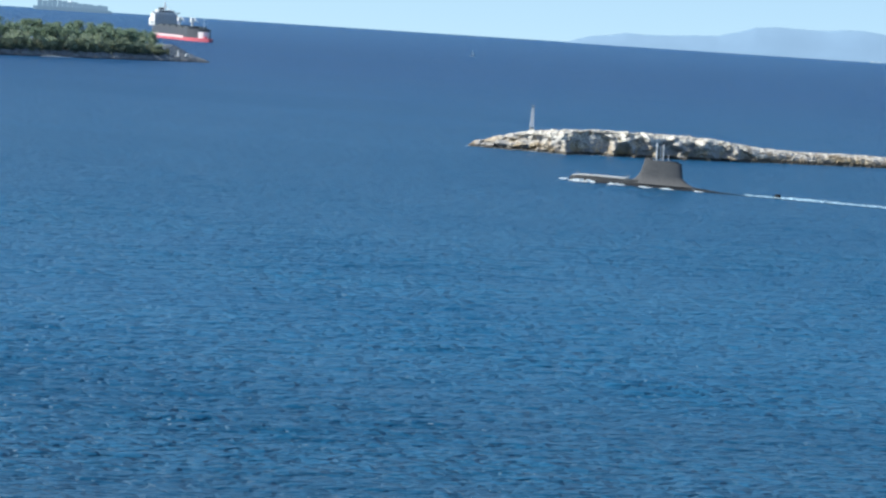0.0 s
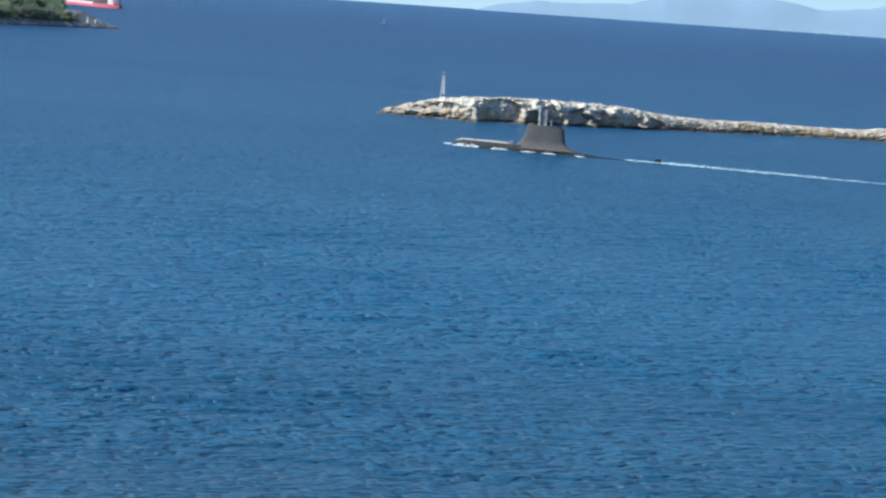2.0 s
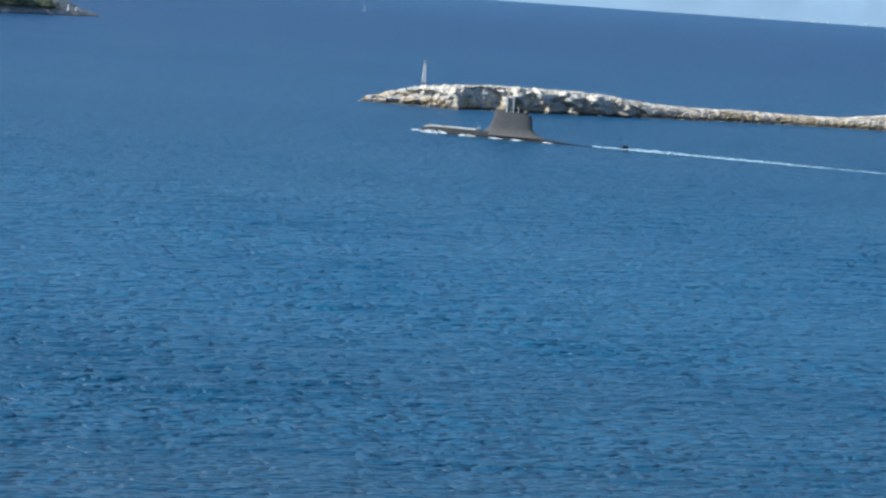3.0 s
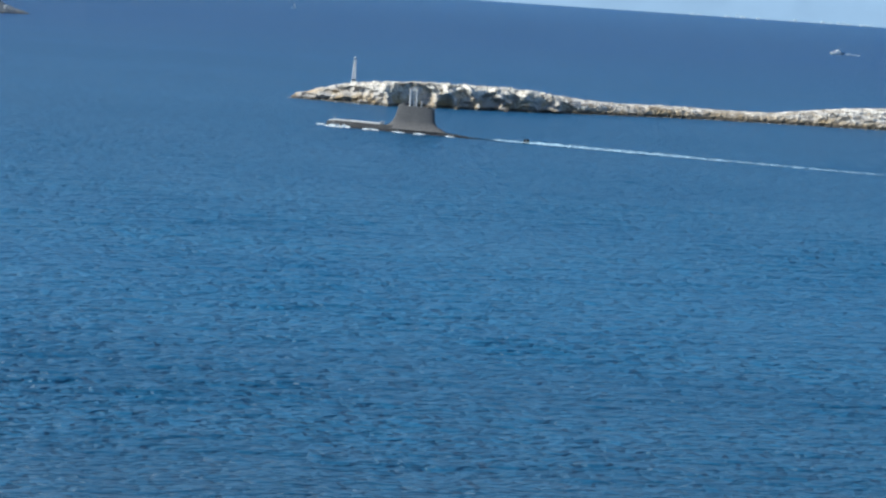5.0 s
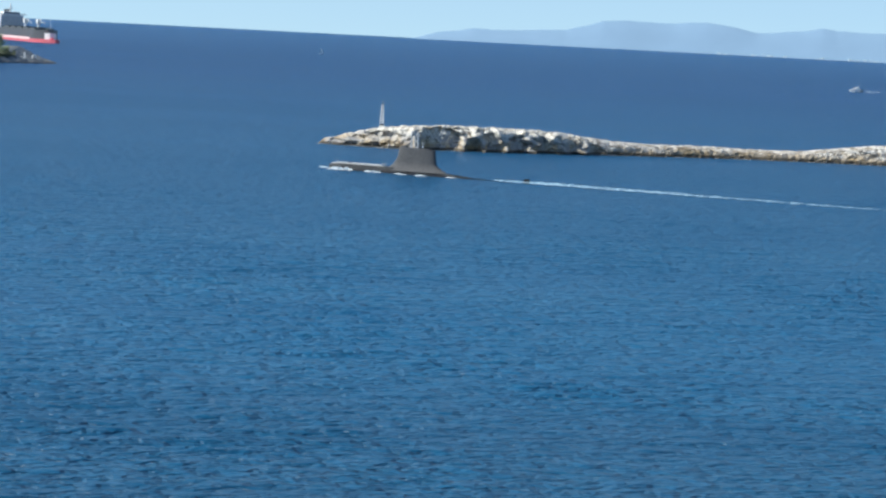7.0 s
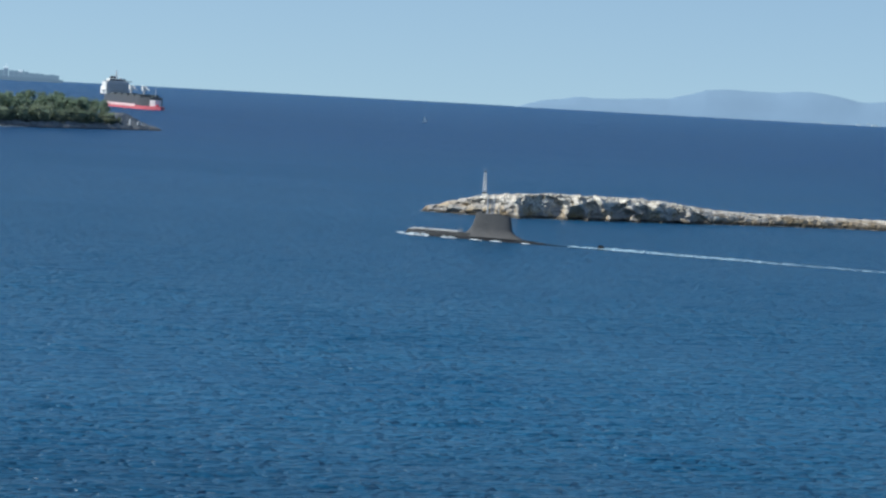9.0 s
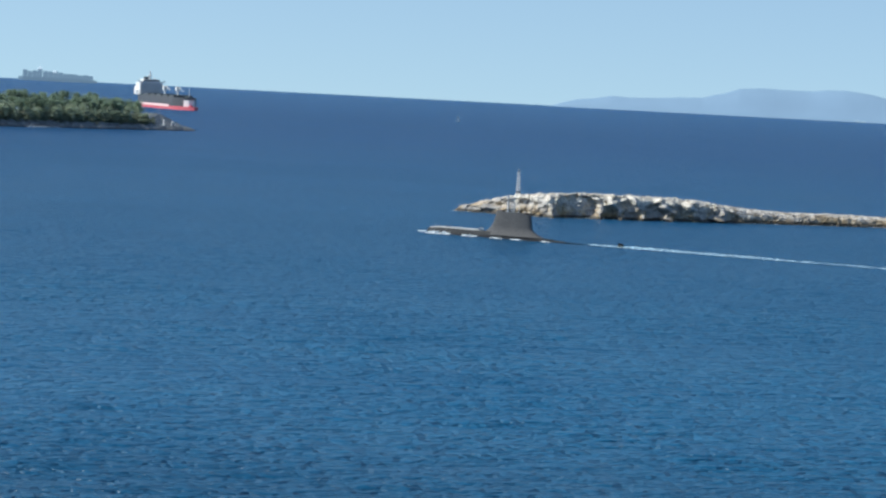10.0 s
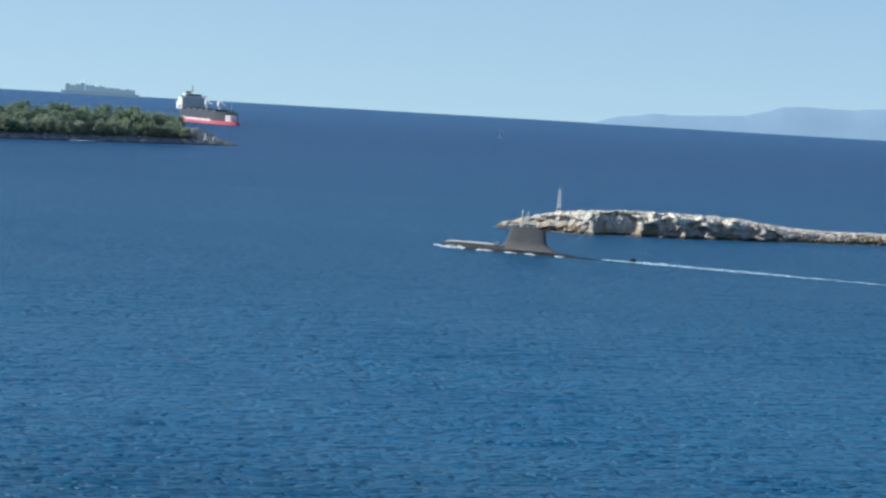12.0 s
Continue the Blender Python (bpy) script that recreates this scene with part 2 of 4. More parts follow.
HAZE_WHITE = haze_material("white_haze_glow", (0.55, 0.66, 0.76), 0.8)
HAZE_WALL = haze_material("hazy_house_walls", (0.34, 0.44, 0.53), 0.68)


# ---- mesh helpers ----
def finish(name, bm, material, parent=None, label="", smooth=False):
    me = bpy.data.meshes.new(name)
    bm.normal_update()
    bm.to_mesh(me)
    bm.free()
    me.materials.append(material)
    if smooth:
        me.polygons.foreach_set("use_smooth", [True] * len(me.polygons))
    ob = new(name, me)
    if parent is not None:
        ob.parent = parent
    if label:
        tagged(ob, label)
    return ob


def part(name, bm, material, parent, label="", smooth=False):
    return finish(name, bm, material, parent, label, smooth)


def thing(name, label, category, m=None, group="", kind=""):
    ob = new(name)
    if m is not None:
        ob.matrix_basis = m
    return tagged(ob, label, category, group, kind)


def box(bm, x0, x1, y0, y1, z0, z1, bevel=0.0):
    r = bmesh.ops.create_cube(bm, size=1)
    vs = r["verts"]
    bmesh.ops.scale(bm, vec=(x1 - x0, y1 - y0, z1 - z0), verts=vs)
    bmesh.ops.translate(bm, vec=((x0 + x1) / 2, (y0 + y1) / 2, (z0 + z1) / 2), verts=vs)
    if bevel:
        es = list({e for v in vs for e in v.link_edges})
        bmesh.ops.bevel(bm, geom=es, offset=bevel, segments=2, affect="EDGES", profile=0.6)
    return bm


def rod(bm, a, b, r0, r1=None, n=8):
    a, b = Vector(a), Vector(b)
    d = b - a
    m = Matrix.Translation((a + b) / 2) @ d.to_track_quat("Z", "Y").to_matrix().to_4x4()
    bmesh.ops.create_cone(bm, cap_ends=True, segments=n, radius1=r0, radius2=r0 if r1 is None else r1, depth=d.length, matrix=m)
    return bm


def loft(bm, rings, closed=True, caps=True):
    """Skin rings of equal length one to the next."""
    made = [[bm.verts.new(p) for p in ring] for ring in rings]
    for a, b in zip(made, made[1:]):
        for i in range(len(a) if closed else len(a) - 1):
            j = (i + 1) % len(a)
            bm.faces.new((a[i], a[j], b[j], b[i]))
    if caps and closed:
        bm.faces.new(list(reversed(made[0])))
        bm.faces.new(made[-1])
    bmesh.ops.recalc_face_normals(bm, faces=bm.faces)
    return bm


def lerp_table(x, table):
    return float(np.interp(x, [p[0] for p in table], [p[1] for p in table]))


def foam_strip(bm, xs, centre, half, z, seed, dome=0.1):
    """A ragged band of foam, slightly domed."""
    rnd = random.Random(seed)
    last = None
    for x in xs:
        c, w = centre(x), half(x)
        a, b = w * rnd.uniform(0.6, 1.2), w * rnd.uniform(0.6, 1.2)
        hump = rnd.uniform(0.5, 1.3)
        row = [bm.verts.new((x, c - a, z)), bm.verts.new((x, c - a * .3, z + dome * w * hump)), bm.verts.new((x, c + b * .3, z + dome * w * hump)), bm.verts.new((x, c + b, z))]
        if last:
            for i in range(3):
                bm.faces.new((last[i], last[i + 1], row[i + 1], row[i]))
        last = row
    return bm


# ---- the sea ----
def wave_height(x, y):
    """Wind sea: many small trains running more or less with the breeze."""
    rnd = np.random.RandomState(3)
    z = np.zeros_like(x)
    for i in range(46):
        length = 1.4 * 1.048 ** i * rnd.uniform(0.93, 1.07)
        way = math.radians(-94) + rnd.normal(0, 0.42)
        slope = 0.030 * (1 if length < 6 else (6 / length) ** 1.4)
        k = 2 * math.pi / length
        z += slope / k * np.sin(k * (x * math.cos(way) + y * math.sin(way)) + rnd.uniform(0, 6.28))
    lull = 0.75 + 0.35 * np.sin(x * 0.05 + 1.3 * np.sin(y * 0.021)) * np.sin(y * 0.037 + 0.6 * np.sin(x * 0.033))
    z = z * lull
    return z + 0.9 * z * np.abs(z)                  # crests sharper than a sine's


def build_sea():
    """One round sheet out to the skyline, finest where the waves are nearest to the hill's foot."""
    fine = np.radians(np.linspace(-11.5, 14.5, 430))
    rest = np.linspace(fine[-1], fine[0] + 2 * math.pi, 60)[1:-1]
    th = np.concatenate([fine, rest])
    near = np.exp(np.linspace(math.log(250), math.log(960), 1080))
    rr = np.concatenate([[0.01, 80, 200], near, [1100, 1400, 2000, 3000, 4000, 4930]])
    R, T = np.meshgrid(rr, th, indexing="ij")
    X, Y = R * np.sin(T), R * np.cos(T)
    swell = np.interp(R, [200, 255, 420, 650, 950, 5000], [0, 1, 0.9, 0.4, 0, 0]) * ((T <= fine[-1]) & (T >= fine[0]))
    Z = wave_height(X, Y) * swell
    n, m = len(rr), len(th)
    co = np.stack([X, Y, Z], -1).reshape(-1, 3)
    i, j = np.meshgrid(np.arange(n - 1), np.arange(m), indexing="ij")
    a, b = i * m + j, i * m + (j + 1) % m
    quads = np.stack([a, a + m, b + m, b], -1).reshape(-1, 4)
    me = bpy.data.meshes.new("water")
    me.vertices.add(len(co))
    me.vertices.foreach_set("co", co.ravel())
    me.loops.add(quads.size)
    me.loops.foreach_set("vertex_index", quads.ravel())
    me.polygons.add(len(quads))
    me.polygons.foreach_set("loop_start", np.arange(len(quads)) * 4)
    me.polygons.foreach_set("use_smooth", np.ones(len(quads), dtype=bool))
    me.update(calc_edges=True)
    if me.polygons[5].normal.z < 0:
        me.flip_normals()
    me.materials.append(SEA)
    return tagged(new("water", me), "deep blue open sea ruffled by a light breeze", "sea", kind="structure")


sea = build_sea()


# ---- the rocky islet ----
FOOT = [(2, 919), (8, 917), (20, 911), (37, 904), (57, 914), (75, 920), (92, 928), (120, 939), (150, 951), (185, 953), (230, 955), (300, 968)]
CREST = [(2.5, -2.0), (4.5, -1.2), (6.3, 0.5), (7.5, 1.5), (9.5, 2.2), (14, 3.3), (19.5, 4.7), (26.5, 6.4), (38, 7.5), (49, 7.8), (66, 7.4), (80, 7.1), (91, 5.9),
         (105, 4.3), (115, 3.7), (135, 3.6), (157, 3.0), (172, 3.2), (187, 5.0), (197, 6.2), (211, 7.0), (240, 7.4), (300, 6.5)]
STEEP = [(0, 0.1), (22, 0.25), (36, 0.6), (42, 1.0), (60, 1.0), (92, 0.9), (105, 0.55), (160, 0.5), (190, 0.45), (300, 0.5)]


HOLLOWS = [(12, 1.5, 2.2, 0.4, 1.2), (17, 0.9, 1.8, 0.6, 1.6), (19, 2.8, 2.2, 0.5, 1.3), (26.5, 4.0, 4.2, 0.9, 2.4), (24.5, 0.9, 3.4, 0.6, 1.8), (30.5, 1.0, 2.0, 0.7, 1.4), (32, 3.2, 2.6, 0.9, 1.2), (35, 1.7, 1.8, 1.4, 1.6), (45.5, 3.3, 6.6, 3.5, 4.2), (51, 5.7, 3.0, 0.8, 1.2), (55, 1.9, 3.8, 1.7, 2.0), (62, 3.5, 2.6, 2.2, 1.7),
           (71, 2.5, 3.2, 2.3, 2.0), (79.5, 2.4, 4.4, 2.1, 2.2), (88, 3.6, 2.5, 1.2, 1.2), (97, 1.8, 3.0, 1.1, 1.1), (193, 2.6, 3.0, 1.2, 1.0)]


BUTTRESSES = [(37.2, 1.3, 1.3), (52.5, 1.1, 1.8), (59.3, 1.7, 2.8), (65.8, 2.1, 3.0), (75.0, 1.8, 3.0), (84.5, 2.2, 2.8), (93, 1.8, 1.8)]


def hollow_depth(x, z):
    """How far the sea has eaten into the face at that spot."""
    d = 0.0
    for hx, hz, rx, rz, deep in HOLLOWS:
        q = ((x - hx) / (1.2 * rx)) ** 2 + ((z - hz) / (1.3 * rz)) ** 2
        if q < 1.3:
            d = max(d, deep * min(1.0, 1.9 * max(0.0, 1 - q / 1.3)))
    return d


def islet_point(x, v):
    """A point of the islet's skin: v runs from the near foot (0) over the crest (0.6) to the far foot (1)."""
    foot, top, s = lerp_table(x, FOOT), lerp_table(x, CREST), lerp_table(x, STEEP)
    taper = min(1.0, max(0.15, (x - 2) / 25))
    run = (15 - 6 * s) * taper
    if v < 0.6:
        k = v / 0.6
        face = 0.30 + 0.25 * (1 - s)
        if k < face:                                   # the face over the water
            q = k / face
            y, z = run * (0.50 - 0.34 * s) * q, -1.2 + (top * (0.40 + 0.42 * s) + 1.2) * q ** (0.8 + 0.3 * (1 - s))
        else:                                          # the sloping top
            q = (k - face) / (1 - face)
            y0, z0 = run * (0.50 - 0.34 * s), top * (0.40 + 0.42 * s)
            y, z = y0 + (run - y0) * q, z0 + (top - z0) * (1 - (1 - q) ** 1.8)
    else:
        k = (v - 0.6) / 0.4
        y, z = run + 17 * taper * k, top * (1 - k ** 1.6) - 1.5 * k ** 3
    return Vector((x, foot + y, z))


def build_islet():
    xs = np.arange(2.5, 300, 0.42)
    vs = np.concatenate([np.linspace(0, 0.6, 56), np.linspace(0.63, 1, 12)])
    verts, faces = [], []
    for x in xs:
        x = float(x)
        top = max(0.0, lerp_table(x, CREST))
        size = min(1.0, 0.25 + top / 6)
        for v in vs:
            p = islet_point(x, float(v))
            q = p * (1 / 5.2)
            big = noise.voronoi(Vector((q.x, q.y * 0.7, q.z * 1.2)))[0]
            mid = noise.voronoi(p * 0.52)[0]
            rough = 1.0 if x < 96 else 0.35                    # the causeway is low rubble
            lump = (0.55 - big[0]) * (3.2 if v < 0.33 else 1.8) * rough + (0.5 - mid[0]) * 1.5 * rough
            lump += (1 - rough) * (0.8 if v < 0.36 else 0.35) * (0.8 * noise.fractal(Vector((p.x * 0.8, p.y, p.z * 2.0)), 0.6, 2.1, 4) + 0.5 * noise.noise(Vector((p.x * 0.22, p.y * 0.3, p.z))))
            lump += noise.fractal(p * 0.75, 0.7, 2.1, 5) * 0.7
            lump -= 0.6 * rough * math.exp(-((big[1] - big[0]) / 0.08) ** 2)
            bed = p.z * 1.15 - p.x * 0.28 + p.y * 0.2          # tilted beds of limestone
            lump += 0.6 * (abs(bed % 2.0 - 1.0) - 0.5) * (0.6 + noise.noise(p * 0.15))
            hollow = noise.noise(Vector((p.x * 0.11, 3.3, p.z * 0.13))) * 2.6 * lerp_table(x, STEEP)
            front = 1.0 if v < 0.4 else 0.6
            out = Vector((0.25 * noise.noise(p * 0.4), -0.75, 0.5)) if v < 0.45 else Vector((0, -0.2, 0.85))
            p = p + out * (lump * 0.75 * size * front) + Vector((0, hollow * size, 0)) * (1 if v < 0.4 else 0.3)
            if v < 0.5:
                p.y += 1.05 * hollow_depth(p.x + 0.8 * noise.noise(p * 0.5), p.z + 0.5 * noise.noise(p * 0.6))
                q = p.x + 2.6 * noise.noise(Vector((p.x * 0.22, 7.0, p.z * 0.5))) + 0.35 * (p.z - 3)
                worn_down = min(1.5, max(0.15, 0.9 + 1.5 * noise.noise(Vector((p.x * 0.33, 2.0, p.z * 0.55)))))
                p.y -= worn_down * sum(1.35 * d * math.exp(-((q - bx) / w) ** 2) for bx, w, d in BUTTRESSES)
                p.y -= 0.5 * rough * size * (noise.fractal(Vector((p.x * 0.55, 4.0, p.z * 0.7)), 0.7, 2.2, 4) if v < 0.45 else 0)
            verts.append(p)
    n = len(vs)
    for i in range(len(xs) - 1):
        for j in range(n - 1):
            a = i * n + j
            faces.append((a, a + n, a + n + 1, a + 1))
    me = bpy.data.meshes.new("islet")
    me.from_pydata(verts, [], faces)
    me.materials.append(LIMESTONE)
    me.materials.append(RUBBLE)
    me.polygons.foreach_set("material_index", [1 if xs[f // (n - 1)] > 97 + 4 * noise.noise(Vector((0, f % (n - 1) * 0.3, 0))) else 0 for f in range(len(faces))])
    ob = new("islet", me)
    return tagged(ob, "low pale limestone islet with broken cliffs and a rubble causeway", "islet", kind="structure")


def boulder_mesh(seed, material):
    rnd = random.Random(seed)
    bm = bmesh.new()
    bmesh.ops.create_icosphere(bm, subdivisions=2, radius=1)
    off = Vector((rnd.uniform(0, 50), rnd.uniform(0, 50), rnd.uniform(0, 50)))
    for v in bm.verts:
        d = noise.voronoi(v.co * 0.9 + off)[0][0]
        v.co *= 0.75 + 0.55 * d + 0.2 * noise.noise(v.co * 1.7 + off)
        v.co.z *= 0.72
    me = bpy.data.meshes.new("boulder")
    bm.to_mesh(me)
    bm.free()
    me.materials.append(material)
    return me


def build_boulders(islet):
    rnd = random.Random(4)
    kinds = [boulder_mesh(i, LIMESTONE) for i in range(5)], [boulder_mesh(i, RUBBLE) for i in range(5, 12)]
    for i in range(290):
        x = rnd.choice((rnd.uniform(25, 100), rnd.uniform(92, 240), rnd.uniform(92, 240)))
        crest = x < 92 and rnd.random() < 0.6
        v = rnd.uniform(0.48, 0.61) if crest else rnd.uniform(0.1, 0.22) if x < 92 else rnd.choice((rnd.uniform(0.1, 0.3), rnd.uniform(0.3, 0.6), rnd.uniform(0.45, 0.62)))
        p = islet_point(x, v) - Vector((0, 0, 0.15))
        if p.z < -0.3:
            p.z = -0.2
        s = rnd.uniform(0.35, 0.75) if crest else rnd.uniform(0.22, 0.55) if x < 97 else rnd.uniform(0.18, 0.42)
        ob = new("boulder", rnd.choice(kinds[x > 97]))
        ob.parent = islet
        ob.matrix_basis = Matrix.LocRotScale(p, Euler((rnd.uniform(-.4, .4), rnd.uniform(-.4, .4), rnd.uniform(0, 6.28))),
                                             (s * rnd.uniform(0.8, 1.5), s, s * rnd.uniform(0.7, 1.2)))


islet = build_islet()


def build_surf():
    """A thin broken line of foam where the sea laps the islet."""
    bm = bmesh.new()
    foam_strip(bm, np.arange(5.0, 12, 0.5), lambda x: lerp_table(x, FOOT) - 0.3, lambda x: 1.1, 0.15, 41, 0.2)
    foam_strip(bm, np.arange(14, 290, 0.6), lambda x: lerp_table(x, FOOT) - 1.2 + 0.8 * noise.noise(Vector((x * 0.2, 0, 0))), lambda x: 0.6, 0.15, 42, 0.2)
    return tagged(finish("surf", bm, SURF_FOAM), "thin broken line of white foam along the rocks", "foam", kind="stuff")


def build_beacon(m):
    """White lattice beacon on a block, with a dark band and a lantern."""
    t = thing("beacon_tower", "slender white lattice light beacon on a concrete block", "beacon", m)
    part("plinth", box(bmesh.new(), -0.85, 0.85, -0.85, 0.85, -1.2, 1.6, 0.08), CONCRETE, t)
    part("band", box(bmesh.new(), -0.7, 0.7, -0.7, 0.7, 1.62, 2.1, 0.04), BLACK_BAND, t, "black painted collar")
    lo, hi, z0, z1 = 0.62, 0.26, 2.1, 8.4
    for sx in (-1, 1):
        for sy in (-1, 1):
            part("leg", rod(bmesh.new(), (sx * lo, sy * lo, z0), (sx * hi, sy * hi, z1), 0.09, 0.07, 6), WHITE, t)

    def at(k, sx, sy):
        w = lo + (hi - lo) * k
        return (sx * w, sy * w, z0 + (z1 - z0) * k)
    corners = [(-1, -1), (1, -1), (1, 1), (-1, 1)]
    for a, b in zip(corners, corners[1:] + corners[:1]):
        for i in range(5):
            part("brace", rod(bmesh.new(), at(i / 5, *a), at((i + 1) / 5, *b), 0.04, 0.04, 5), WHITE, t)
            part("brace", rod(bmesh.new(), at(i / 5, *b), at((i + 1) / 5, *a), 0.04, 0.04, 5), WHITE, t)
            part("ring_bar", rod(bmesh.new(), at((i + 1) / 5, *a), at((i + 1) / 5, *b), 0.045, 0.045, 5), WHITE, t)
    bm = bmesh.new()
    for k in range(9):
        rod(bm, (-0.16, -0.1, z0 + k * 0.7), (0.16, -0.1, z0 + k * 0.7), 0.03, 0.03, 5)
    rod(bm, (-0.2, -0.1, z0), (-0.2, -0.1, z1), 0.09, 0.09, 6)
    rod(bm, (0.2, -0.1, z0), (0.2, -0.1, z1), 0.09, 0.09, 6)
    part("ladder", bm, WHITE, t)
    part("platform", box(bmesh.new(), -0.5, 0.5, -0.5, 0.5, z1, z1 + 0.12, 0.02), PALE_STEEL, t)
    lantern = part("lantern", rod(bmesh.new(), (0, 0, z1 + 0.12), (0, 0, z1 + 0.75), 0.24, 0.2, 12), GLASS_DARK, t)
    part("cap", rod(bmesh.new(), (0, 0, z1 + 0.75), (0, 0, z1 + 1.05), 0.28, 0.05, 12), WHITE, lantern)
    return t


build_beacon(pose(26.4, 924.0, 5.1))


def build_pole(m):
    t = thing("marker_pole", "pale weathered pole standing against the rock face", "pole", m)
    part("shaft", rod(bmesh.new(), (0, 0, -0.6), (0, 0, 2.6), 0.14, 0.1, 8), PALE_STEEL, t)
    part("foot", box(bmesh.new(), -0.4, 0.4, -0.4, 0.4, -0.8, 0.1, 0.05), CONCRETE, t)
    return t


build_pole(pose(53.0, 913.0, 1.0))


build_surf()


# ---- the submarine ----
def hull_ring(x, r, axis, n=28, flat=None):
    ring = []
    for i in range(n):
        a = 2 * math.pi * i / n
        y, z = r * math.sin(a), axis + r * math.cos(a)
        ring.append((x, y, z if flat is None else min(z, flat)))
    return ring


def build_submarine():
    s = thing("submarine", "dark grey diesel submarine running on the surface", "submarine")
    # pressure hull, from the pointed stern to the round bow
    st = [(-3, 0.35), (0, 0.7), (4, 1.25), (10, 1.75), (17, 2.35), (25, 2.9), (35, 3.1), (47.5, 3.1), (52.2, 2.95), (55.6, 2.55), (58.1, 1.95), (59.5, 1.25), (60.2, 0.5)]
    axis = [(-3, -2.1), (2, -1.4), (6, -1.35), (10, -1.6), (17, -2.0), (25, -1.85), (61, -1.75)]
    xs = np.linspace(-3, 60.2, 60)
    rings = [hull_ring(float(x), lerp_table(x, st), lerp_table(x, axis)) for x in xs]
    part("pressure_hull", loft(bmesh.new(), rings), HULL_GREY, s, smooth=True)
    # free-flooding casing with a flat walkway
    rings = []
    for x in np.linspace(11, 58.7, 46):
        x = float(x)
        w = lerp_table(x, [(11, 0.35), (18, 0.9), (28, 1.35), (49, 1.4), (55, 1.15), (58.7, 0.5)])
        t = lerp_table(x, [(11, -0.3), (16, 0.25), (24, 0.95), (30, 1.6), (49, 1.75), (56, 1.75), (58.7, 1.35)])
        rings.append([(x, -w - 0.75, t - 1.5), (x, -w - 0.3, t - 0.45), (x, -w, t), (x, w, t), (x, w + 0.3, t - 0.45), (x, w + 0.75, t - 1.5)])
    casing = part("casing", loft(bmesh.new(), rings), CASING_GREY, s)
    bm = bmesh.new()
    rings = []
    for x in np.linspace(42.5, 58.1, 16):
        x = float(x)
        w = lerp_table(x, [(42.5, 1.25), (49, 1.35), (55, 1.1), (58.1, 0.5)])
        t = lerp_table(x, [(30, 1.6), (49, 1.75), (56, 1.75), (58.7, 1.35)])
        rings.append([(x, -w, t), (x, w, t), (x, w, t + 0.28), (x, -w, t + 0.28)])
    part("walkway", loft(bm, rings), DECK_GREY, casing, "paler worn deck walkway")
    for x in (14.5, 17, 20):
        z = lerp_table(x, [(11, -0.3), (16, 0.25), (24, 0.95)])
        part("deck_fitting", box(bmesh.new(), x, x + 1.2, -0.3, 0.3, z - 0.1, z + 0.16, 0.04), FIN_BLACK, casing)
    # sail: rounded plan, raked front, broad fairing at its foot
    rings = []
    for k in np.linspace(0, 1, 18):
        z = 0.9 + 6.4 * float(k)
        fair = max(0.0, 1 - float(k) / 0.42) ** 2.2
        nose = lerp_table(k, [(0, 41.0), (0.2, 39.6), (0.55, 38.4), (1, 37.6)]) + 1.6 * fair
        tail = lerp_table(k, [(0, 26.0), (0.3, 26.6), (1, 27.2)]) - 2.8 * fair
        half = 1.15 + 0.95 * fair - 0.12 * float(k)
        c, a = (nose + tail) / 2, (nose - tail) / 2
        ring = []
        for i in range(40):
            th = 2 * math.pi * i / 40
            cx, sy = math.cos(th), math.sin(th)
            ring.append((c + a * abs(cx) ** 0.75 * (1 if cx > 0 else -1), half * abs(sy) ** 0.62 * (1 if sy > 0 else -1), z + (0.22 if k > 0.99 and cx > 0.72 else -0.35 if k > 0.99 and cx < -0.6 else 0)))
        rings.append(ring)
    sail = part("sail", loft(bmesh.new(), rings), SAIL_GREY, s, "tall dark sail with a faired foot")
    part("bridge_coaming", box(bmesh.new(), 35.6, 37.2, -0.7, 0.7, 7.2, 7.75, 0.15), SAIL_GREY, sail)
    for x in (28.2, 30.0):
        part("mast_hatch", box(bmesh.new(), x, x + 1.1, -0.6, 0.6, 7.0, 7.4, 0.06), FIN_BLACK, sail)
    for x, y, h, r in ((34.3, 0.1, 4.3, 0.27), (33.4, -0.25, 3.6, 0.13), (32.4, 0.2, 4.1, 0.21), (31.0, -0.1, 1.3, 0.12)):
        bm = rod(bmesh.new(), (x, y, 7.3), (x, y, 7.6 + h * 0.75), r, r * 0.9, 10)
        rod(bm, (x, y, 7.6 + h * 0.75), (x, y, 7.6 + h), r * 1.25, r * 1.1, 10)
        part("mast", bm, MAST_GREY, s, "raised grey periscope mast")
    # rudder and planes
    def fin(x0, x1, tip0, tip1, z0, z1, y=0.0, t=0.28):
        ring = lambda a, b, z, w: [(a, y, z), (a + (b - a) * .35, y - w, z), (b - (b - a) * .12, y - w * .7, z), (b, y, z), (b - (b - a) * .12, y + w * .7, z), (a + (b - a) * .35, y + w, z)]
        return loft(bmesh.new(), [ring(x0, x1, z0, t), ring(tip0, tip1, z1, t * 0.6)])
    part("rudder", fin(-1.4, 1.4, -0.9, 0.6, -2.2, 1.2), FIN_BLACK, s, "black upper rudder above the water")
    for sy in (-1, 1):
        bm = bmesh.new()
        ring = lambda y, a, b, w: [(a, y, -2.3), (a + (b - a) * .4, y, -2.3 - w), (b, y, -2.3), (a + (b - a) * .4, y, -2.3 + w)]
        loft(bm, [ring(sy * 0.5, -1.5, 1.6, 0.25), ring(sy * 3.0, -1.0, 0.8, 0.12)])
        part("stern_plane", bm, FIN_BLACK, s)
